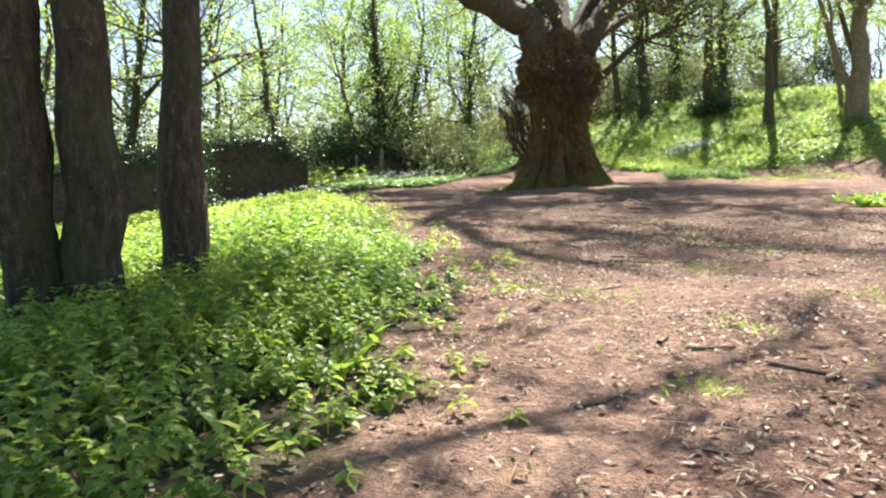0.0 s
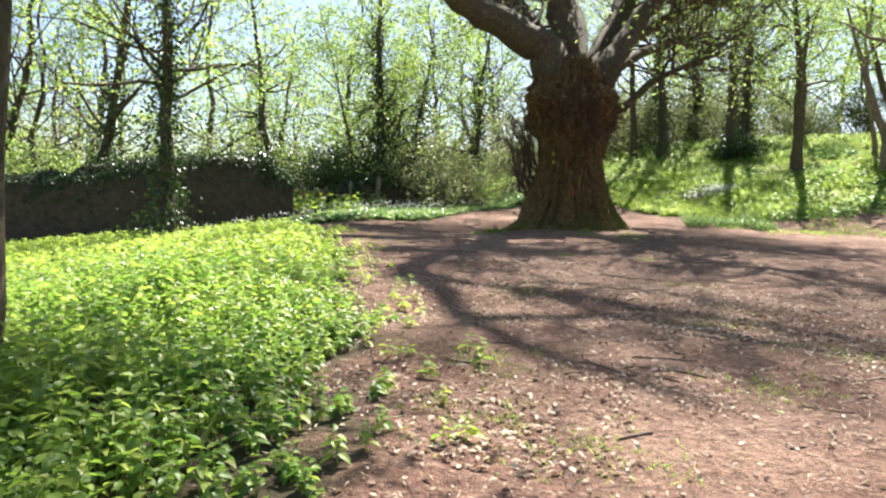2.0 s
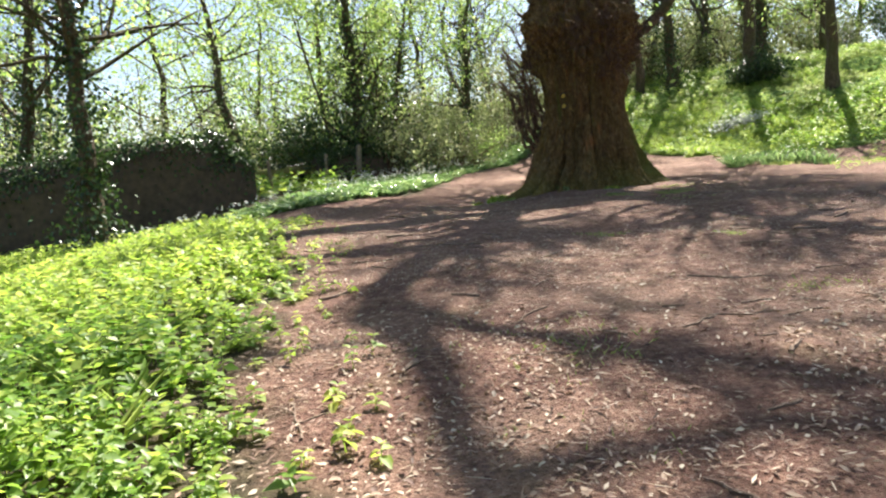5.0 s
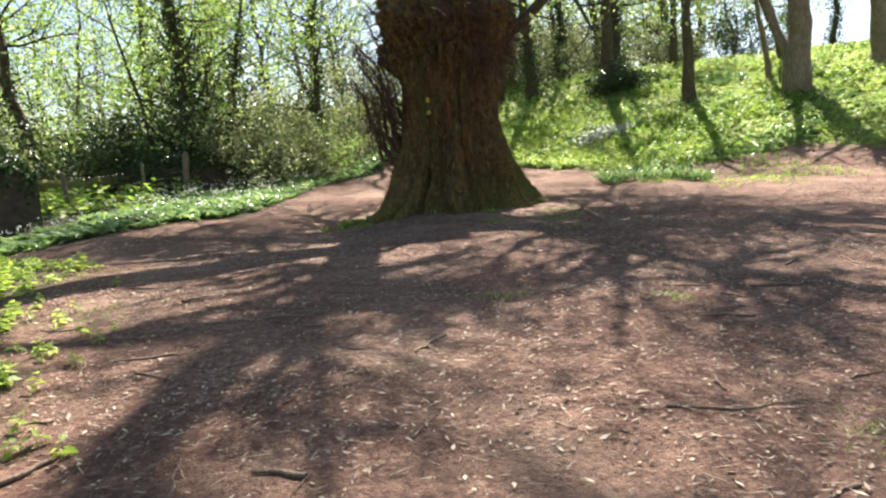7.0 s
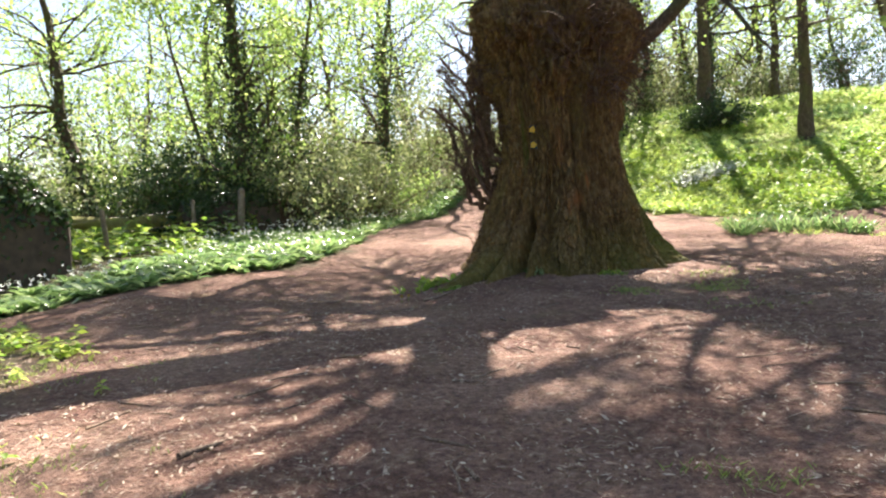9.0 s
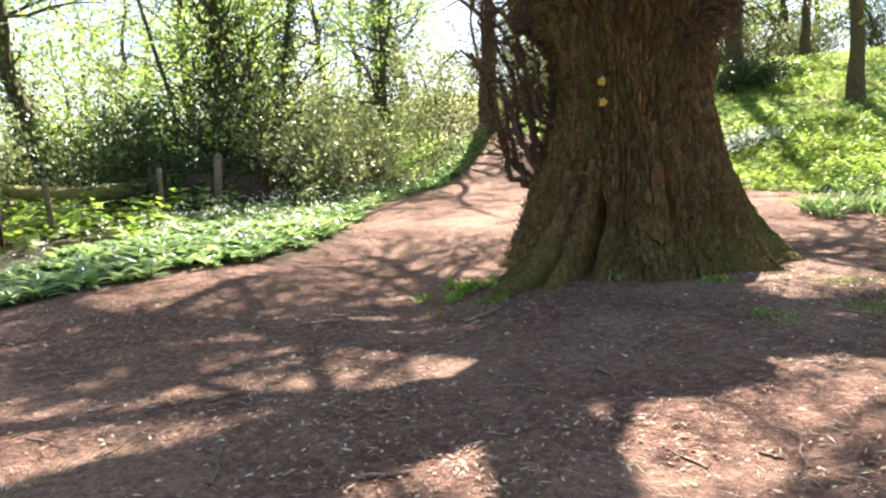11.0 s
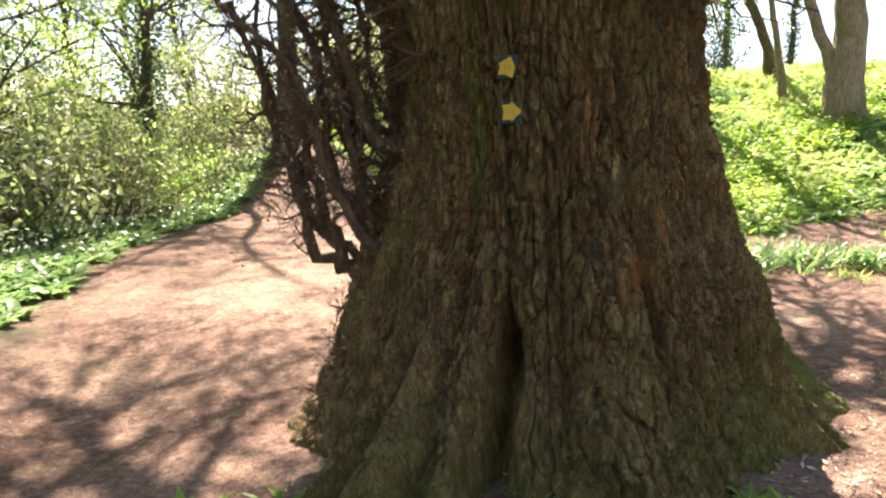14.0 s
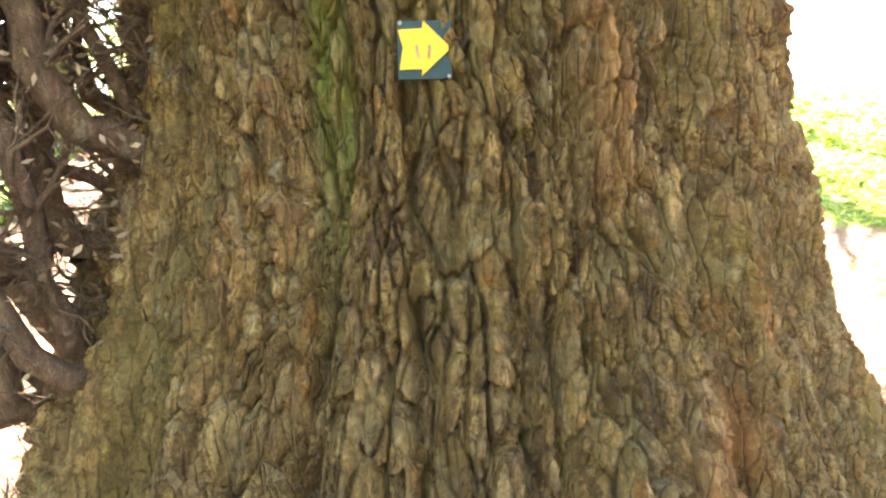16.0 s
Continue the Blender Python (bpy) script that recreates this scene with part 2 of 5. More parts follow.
def ground_material():
    m, nt, nodes, links, bsdf = material("forest_earth")
    pos = nodes.new("ShaderNodeNewGeometry").outputs["Position"]
    big, mid, fine = noise_node(nt, pos, 0.8, 5), noise_node(nt, pos, 9, 6, 0.7), noise_node(nt, pos, 70, 4, 0.7)
    earth = ramp(nt, mid, [(0.25, (0.082, 0.040, 0.027)), (0.5, (0.212, 0.108, 0.076)), (0.75, (0.38, 0.228, 0.162))])
    earth = mixed(nt, earth, (0.44, 0.282, 0.20), ramp_value(nt, big, 0.45, 0.72, 0.7))
    speck = nodes.new("ShaderNodeTexVoronoi")
    speck.inputs["Scale"].default_value = 38
    links.new(pos, speck.inputs["Vector"])
    straw = ramp_value(nt, speck.outputs["Distance"], 0.28, 0.12, 0.8)
    straw_on = nt.nodes.new("ShaderNodeMath")
    straw_on.operation = "MULTIPLY"
    links.new(straw, straw_on.inputs[0])
    links.new(ramp_value(nt, noise_node(nt, pos, 3.1, 5), 0.5, 0.62), straw_on.inputs[1])
    earth = mixed(nt, earth, (0.47, 0.36, 0.25), straw_on.outputs[0])
    dark = ramp_value(nt, fine, 0.46, 0.34, 0.7)
    earth = mixed(nt, earth, (0.05, 0.03, 0.022), dark)
    clod = noise_node(nt, pos, 24, 5, 0.65)
    earth = mixed(nt, earth, (0.075, 0.042, 0.03), ramp_value(nt, clod, 0.5, 0.36, 0.6))
    earth = mixed(nt, earth, (0.52, 0.39, 0.28), ramp_value(nt, clod, 0.56, 0.68, 0.5))
    soil = ramp(nt, mid, [(0.3, (0.035, 0.03, 0.016)), (0.7, (0.12, 0.095, 0.05))])
    turf = ramp(nt, mid, [(0.3, (0.14, 0.17, 0.04)), (0.7, (0.34, 0.37, 0.10))])
    sward = nodes.new("ShaderNodeAttribute")
    sward.attribute_name = "turf"
    soil = mixed(nt, soil, turf, sward.outputs["Fac"])
    attr = nodes.new("ShaderNodeAttribute")
    attr.attribute_name = "bare"
    col = mixed(nt, soil, earth, attr.outputs["Fac"])
    moss = ramp_value(nt, noise_node(nt, pos, 1.7, 4), 0.58, 0.74, 0.22)
    col = mixed(nt, col, (0.16, 0.17, 0.05), moss)
    links.new(col, bsdf.inputs["Base Color"])
    bsdf.inputs["Roughness"].default_value = 0.9
    bsdf.inputs["Specular IOR Level"].default_value = 0.25
    hsum = nodes.new("ShaderNodeMath")
    hsum.operation = "MULTIPLY_ADD"
    hsum.inputs[1].default_value = 0.35
    links.new(fine, hsum.inputs[0])
    links.new(mid, hsum.inputs[2])
    bumped(nt, hsum.outputs[0], bsdf, 1.0, 0.08)
    return m


def bark_material(name, low, mid_c, high, moss=(0.11, 0.12, 0.03), moss_amount=0.5, scale=1.0, plates=False):
    m, nt, nodes, links, bsdf = material(name)
    geo = nodes.new("ShaderNodeNewGeometry")
    mapping = nodes.new("ShaderNodeMapping")
    mapping.inputs["Scale"].default_value = (1, 1, 0.3)
    links.new(geo.outputs["Position"], mapping.inputs["Vector"])
    v = mapping.outputs["Vector"]
    grain = noise_node(nt, v, 26 * scale, 6, 0.7)
    wide = noise_node(nt, geo.outputs["Position"], 2.2, 4)
    col = ramp(nt, grain, [(0.3, low), (0.52, mid_c), (0.72, high)])
    speck = noise_node(nt, geo.outputs["Position"], 110 * scale, 4, 0.7)
    col = mixed(nt, col, low, ramp_value(nt, speck, 0.5, 0.36, 0.75))
    col = mixed(nt, col, high, ramp_value(nt, speck, 0.58, 0.72, 0.7))
    if plates:
        attr = nodes.new("ShaderNodeAttribute")
        attr.attribute_name = "plate"
        tone = ramp(nt, attr.outputs["Fac"], [(0.1, (0.5, 0.44, 0.36)), (0.45, (1.0, 0.93, 0.84)), (0.75, (1.35, 1.3, 1.2)), (0.95, (1.2, 0.8, 0.5))])
        col = mixed(nt, col, tone, 0.9, "MULTIPLY")
        wander = nodes.new("ShaderNodeTexNoise")
        wander.inputs["Scale"].default_value = 16
        wander.inputs["Detail"].default_value = 4
        links.new(v, wander.inputs["Vector"])
        shifted = nodes.new("ShaderNodeVectorMath")
        shifted.operation = "MULTIPLY_ADD"
        shifted.inputs[1].default_value = (0.035, 0.035, 0.035)
        links.new(wander.outputs["Color"], shifted.inputs[0])
        links.new(v, shifted.inputs[2])
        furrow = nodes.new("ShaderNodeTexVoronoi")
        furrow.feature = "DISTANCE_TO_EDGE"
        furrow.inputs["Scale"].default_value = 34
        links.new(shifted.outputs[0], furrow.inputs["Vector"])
        # Furrow lines painted dark: darker inner bark, and shade put into the colour.
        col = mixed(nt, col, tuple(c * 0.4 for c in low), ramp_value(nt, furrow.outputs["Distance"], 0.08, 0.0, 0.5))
        flake = nodes.new("ShaderNodeTexVoronoi")
        flake.inputs["Scale"].default_value = 34
        links.new(shifted.outputs[0], flake.inputs["Vector"])
        shade = nodes.new("ShaderNodeSeparateColor")
        links.new(flake.outputs["Color"], shade.inputs[0])
        col = mixed(nt, col, (0.46, 0.37, 0.22), ramp_value(nt, shade.outputs[0], 0.72, 0.95, 0.18))
        col = mixed(nt, col, low, ramp_value(nt, shade.outputs[0], 0.3, 0.05, 0.18))
        blotch = noise_node(nt, geo.outputs["Position"], 6.5, 4, 0.65)
        col = mixed(nt, col, (0.18, 0.10, 0.05), ramp_value(nt, blotch, 0.55, 0.70, 0.4))
        col = mixed(nt, col, (0.26, 0.215, 0.10), ramp_value(nt, blotch, 0.46, 0.32, 0.4))
        for stain, colour in (("mossy", (0.125, 0.145, 0.02)), ("torn", (0.42, 0.16, 0.05))):
            attr = nodes.new("ShaderNodeAttribute")
            attr.attribute_name = stain
            patch = nodes.new("ShaderNodeMath")
            patch.operation = "MULTIPLY"
            links.new(attr.outputs["Fac"], patch.inputs[0])
            links.new(ramp_value(nt, noise_node(nt, geo.outputs["Position"], 22, 5, 0.7), 0.28, 0.48), patch.inputs[1])
            col = mixed(nt, col, colour, patch.outputs[0])
    col = mixed(nt, col, moss, ramp_value(nt, wide, 0.48, 0.66, moss_amount))
    lichen = noise_node(nt, geo.outputs["Position"], 14, 5, 0.75)
    col = mixed(nt, col, (0.40, 0.365, 0.25), ramp_value(nt, lichen, 0.6, 0.72, 0.5))
    links.new(col, bsdf.inputs["Base Color"])
    bsdf.inputs["Roughness"].default_value = 0.85
    bsdf.inputs["Specular IOR Level"].default_value = 0.3
    relief = nodes.new("ShaderNodeMath")
    relief.operation = "MULTIPLY_ADD"
    relief.inputs[1].default_value = 0.45
    links.new(noise_node(nt, geo.outputs["Position"], 150 * scale, 5, 0.8), relief.inputs[0])
    links.new(noise_node(nt, v, 50 * scale, 8, 0.78), relief.inputs[2])
    height = relief.outputs[0]
    if plates:
        plate_edge = nodes.new("ShaderNodeMath")
        plate_edge.operation = "ADD"
        links.new(height, plate_edge.inputs[0])
        links.new(ramp_value(nt, furrow.outputs["Distance"], 0.0, 0.12, 0.6), plate_edge.inputs[1])
        height = plate_edge.outputs[0]
    bumped(nt, height, bsdf, 1.0, 0.02 / scale)
    return m


def plain(name, colour, rough=0.6, metal=0.0, spread=0.25, scale=20):
    m, nt, nodes, links, bsdf = material(name)
    pos = nodes.new("ShaderNodeNewGeometry").outputs["Position"]
    f = noise_node(nt, pos, scale, 5)
    col = ramp(nt, f, [(0.3, tuple(c * (1 - spread) for c in colour)), (0.7, tuple(c * (1 + spread) for c in colour))])
    links.new(col, bsdf.inputs["Base Color"])
    bsdf.inputs["Roughness"].default_value, bsdf.inputs["Metallic"].default_value = rough, metal
    bumped(nt, f, bsdf, 0.3, 0.005)
    return m


EARTH = ground_material()
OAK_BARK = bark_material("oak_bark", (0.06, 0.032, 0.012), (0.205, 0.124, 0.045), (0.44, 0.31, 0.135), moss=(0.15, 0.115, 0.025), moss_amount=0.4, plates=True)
BARK = bark_material("ash_bark", (0.038, 0.026, 0.016), (0.10, 0.073, 0.046), (0.21, 0.17, 0.115), moss=(0.09, 0.10, 0.028), moss_amount=0.6, scale=0.8)
# Pale bark for slope trees: peeling, with sunlight put into the colour.
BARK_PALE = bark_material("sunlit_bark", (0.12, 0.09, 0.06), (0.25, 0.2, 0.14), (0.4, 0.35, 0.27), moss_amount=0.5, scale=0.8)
DEADWOOD = bark_material("dead_wood", (0.05, 0.028, 0.018), (0.135, 0.08, 0.05), (0.27, 0.18, 0.12), moss_amount=0.1, scale=2.0)
NETTLE = leaf_material("nettle_leaf", [(0, (0.09, 0.19, 0.035)), (0.6, (0.20, 0.31, 0.055)), (1, (0.38, 0.44, 0.09))], 0.52, 0.42, (0.38, 0.42, 0.08))
# Brighter, yellower nettle leaf: strong sunlight is put into its colour.
SUN_TINTED = leaf_material("sun_tinted_leaf", [(0, (0.16, 0.27, 0.045)), (0.6, (0.33, 0.42, 0.075)), (1, (0.55, 0.58, 0.14))], 0.52, 0.5, (0.48, 0.51, 0.10))
GARLIC = leaf_material("wild_garlic_leaf", [(0, (0.10, 0.18, 0.075)), (0.6, (0.20, 0.29, 0.125)), (1, (0.36, 0.43, 0.22))], 0.4, 0.24, (0.2, 0.29, 0.12))
HILL = leaf_material("meadow_leaf", [(0, (0.12, 0.23, 0.05)), (0.5, (0.30, 0.39, 0.11)), (1, (0.52, 0.55, 0.22))], 0.48, 0.5, (0.48, 0.5, 0.17))
SPRING = leaf_material("spring_leaf", [(0, (0.11, 0.20, 0.055)), (0.6, (0.26, 0.35, 0.10)), (1, (0.48, 0.53, 0.22))], 0.5, 0.5, (0.36, 0.44, 0.15))
IVY = leaf_material("ivy_leaf", [(0, (0.02, 0.045, 0.015)), (0.7, (0.045, 0.085, 0.025)), (1, (0.09, 0.13, 0.04))], 0.2, 0.36, (0.05, 0.08, 0.025))
SCRUB = leaf_material("scrub_leaf", [(0, (0.10, 0.13, 0.06)), (0.6, (0.21, 0.24, 0.115)), (1, (0.40, 0.39, 0.25))], 0.4, 0.5, (0.33, 0.30, 0.15))
BROWN = leaf_material("dry_leaf", [(0, (0.10, 0.06, 0.04)), (0.6, (0.20, 0.125, 0.085)), (1, (0.36, 0.26, 0.18))], 0.25, 0.7, (0.2, 0.13, 0.09))
LITTER = leaf_material("leaf_litter", [(0, (0.10, 0.06, 0.045)), (0.4, (0.24, 0.14, 0.10)), (0.7, (0.46, 0.34, 0.24)), (1, (0.70, 0.60, 0.46))], 0.15, 0.7, (0.3, 0.2, 0.14))
PETAL = plain("white_petal", (0.8, 0.8, 0.74), 0.6, spread=0.05)
YELLOW = plain("yellow_paint", (0.47, 0.275, 0.001), 0.55, spread=0.08, scale=60)
TEAL = plain("dark_green_plastic", (0.006, 0.026, 0.032), 0.8, spread=0.3, scale=60)
METAL = plain("galvanised_wire", (0.28, 0.26, 0.24), 0.55, 0.6)
POSTWOOD = bark_material("weathered_post", (0.13, 0.10, 0.07), (0.24, 0.19, 0.14), (0.36, 0.3, 0.23), moss_amount=0.3, scale=1.5)
STICKWOOD = bark_material("fallen_twig", (0.12, 0.075, 0.052), (0.28, 0.195, 0.14), (0.5, 0.40, 0.31), moss_amount=0.1, scale=3)

# ---- ground ----
def spread(a, b, fine, far_a, far_b):
    """Rows of a sheet: even between a and b, wider and wider outside."""
    mid = np.arange(a, b + fine, fine)
    n = 26
    lo = a - (np.geomspace(1, 1 + a - far_a, n)[1:] - 1)
    hi = mid[-1] + (np.geomspace(1, 1 + far_b - b, n)[1:] - 1)
    return np.concatenate([lo[::-1], mid, hi])


def build_ground():
    xs, ys = spread(-8, 16, 0.14, -500, 500), spread(-4, 36, 0.14, -400, 700)
    gx, gy = np.meshgrid(xs, ys, indexing="xy")
    g = Geo()
    nx, ny = len(xs), len(ys)
    i, j = np.meshgrid(np.arange(ny - 1), np.arange(nx - 1), indexing="ij")
    a = i * nx + j
    g.add(np.stack([gx, gy, lie(gx, gy)], -1), np.stack([a, a + 1, a + nx + 1, a + nx], -1).reshape(-1, 4))
    ob = place("ground", g, EARTH)
    at = ob.data.attributes.new("bare", "FLOAT", "POINT")
    at.data.foreach_set("value", bare(gx, gy).ravel().astype(np.float32))
    at = ob.data.attributes.new("turf", "FLOAT", "POINT")
    at.data.foreach_set("value", smooth(5.0, 8.0, gx).ravel().astype(np.float32))
    tagged(ob, "bare reddish-brown trodden earth with leaf litter, sloping gently uphill", "ground", kind="structure")


build_ground()

# ---- the old oak ----
OAK = np.array([4.05, 18.57])
OAK_Z = 1.40
PROFILE_H = [-0.35, 0.0, 0.15, 0.4, 0.75, 1.1, 1.5, 2.0, 2.3, 2.6, 3.0, 3.5, 3.9, 4.2, 4.45]
PROFILE_R = [1.48, 1.36, 1.27, 1.18, 1.09, 1.01, 0.95, 0.91, 0.92, 0.97, 1.0, 0.98, 0.86, 0.66, 0.3]
ROOTS = [(213, 1.3, 4.5), (222, 0.8, 3.2), (235, 0.4, 5), (202, 0.6, 4), (252, 0.22, 5), (324, 0.62, 11), (303, 0.26, 8), (266, 0.16, 8), (15, 0.3, 14), (75, 0.3, 12), (130, 0.3, 12), (172, 0.25, 11)]


def oak_surface(th, z, fine=True):
    """The trunk's radius at an angle and a height, with a number for each bark plate."""
    hgt = z - OAK_Z
    r = np.interp(hgt, PROFILE_H, PROFILE_R)
    deg = np.degrees(th) % 360
    low = np.exp(-np.clip(hgt + 0.35, 0, 9) / 0.42)
    for a, amount, width in ROOTS:
        d = (deg - a + 180) % 360 - 180
        r = r + amount * low * 1.35 * np.exp(-((d / width) ** 2)) + 0.045 * np.exp(-((d / (width * 0.8)) ** 2)) * smooth(2.2, 0.3, hgt)
    bend = 0.25 * value2(th * 3, z * 0.9, 11)
    r = r + 0.055 * value2(th * 4.2 + bend, z * 0.55, 12) + 0.03 * value2(th * 11 + bend * 3, z * 0.8, 13)
    groove = np.exp(-((value2(th * 3.4 + bend + 5, z * 0.35, 43) / 0.12) ** 2))
    r = r - 0.065 * groove * (0.35 + 0.65 * smooth(1.6, 0.2, hgt)) * smooth(2.6, 2.1, hgt)
    for centre, wide, slim in ((345, 32, (0.05, 0.08, 0.14, 0.18, 0.19, 0.23, 0.33)), (160, 34, (0.0, 0.0, 0.02, 0.05, 0.14, 0.1, 0.05))):
        d = (deg - centre + 180) % 360 - 180
        r = r - np.exp(-((d / wide) ** 2)) * np.interp(hgt, [0, 0.3, 0.8, 1.2, 1.7, 2.3, 3.2], slim)
    burr = smooth(2.15, 2.6, hgt) * smooth(4.2, 3.6, hgt)
    r = r + burr * (0.26 * value2(th * 3.6, z * 2.4, 14) + 0.2 * np.abs(value2(th * 8, z * 4.5, 15)) + 0.07 * np.abs(value2(th * 21, z * 14, 48)) - 0.05)
    for a, zz, wa, wz, depth in ((230.5, 1.9, 2.8, 0.16, -0.34), (229, 1.6, 1.8, 0.3, -0.2), (238, 1.6, 5, 0.17, 0.08), (249, 1.62, 6, 0.2, 0.13), (243, 1.42, 4, 0.12, 0.08), (264, 1.95, 2.0, 0.5, -0.09), (263, 2.9, 1.6, 0.5, -0.05), (275, 1.7, 5, 0.35, 0.06), (307, 1.9, 3.0, 0.55, -0.12), (290, 1.75, 3, 0.35, -0.05), (240, 2.45, 1.5, 0.6, -0.04), (214, 2.35, 5, 0.4, -0.12), (222, 2.9, 3.5, 0.25, -0.06), (333, 3.45, 9, 0.22, 0.16), (292, 2.75, 8, 0.12, 0.03), (243, 3.35, 5, 0.3, 0.035), (208, 2.75, 26, 0.8, -0.12), (312, 2.9, 20, 0.7, -0.045), (295, 2.15, 16, 0.35, 0.04), (0, 4.6, 70, 0.6, 0.16), (250, 4.5, 40, 0.5, 0.16), (190, 4.5, 30, 0.6, 0.16)):
        d = (deg - a + 180) % 360 - 180
        r = r + depth * np.exp(-((d / wa) ** 2) - ((z - zz) / wz) ** 2)
    plate = np.zeros_like(r)
    if fine:
        s = th * 1.05 + 0.05 * value2(th * 5, z * 2.2, 16) + 0.012 * value2(th * 30, z * 14, 17)
        zz = z + 0.06 * value2(th * 14, z * 5, 18) + 0.012 * value2(th * 45, z * 30, 24)
        edge, plate = cells2(s / 0.062, zz / 0.26, 20, 1.0)
        edge2, plate2 = cells2(s / 0.036 + 7, zz / 0.095 + 3, 30, 1.0)
        edge3, plate3 = cells2(s / 0.019 + 2, zz / 0.03 + 8, 33, 1.0)
        dome = lambda e, w: 1 - (1 - np.clip(e / w, 0, 1)) ** 2
        deep = 0.55 + 0.45 * smooth(-0.6, 0.4, value2(th * 5, z * 1.6, 22))
        side = (1 + 0.2 * smooth(12, 40, np.abs(deg - 236))) * (1 - 0.55 * smooth(204, 190, deg))
        r = r + side * deep * (0.040 * (dome(edge, 0.24) - 0.75) + 0.026 * (dome(edge2, 0.24) - 0.75)) + 0.012 * (dome(edge3, 0.28) - 0.6)
        r = r + 0.020 * (plate - 0.5) + 0.026 * (plate2 - 0.5) + 0.008 * (plate3 - 0.5) + 0.006 * value2(th * 60, z * 45, 19)
        plate = 0.3 * plate + 0.5 * plate2 + 0.2 * plate3
    return r, plate


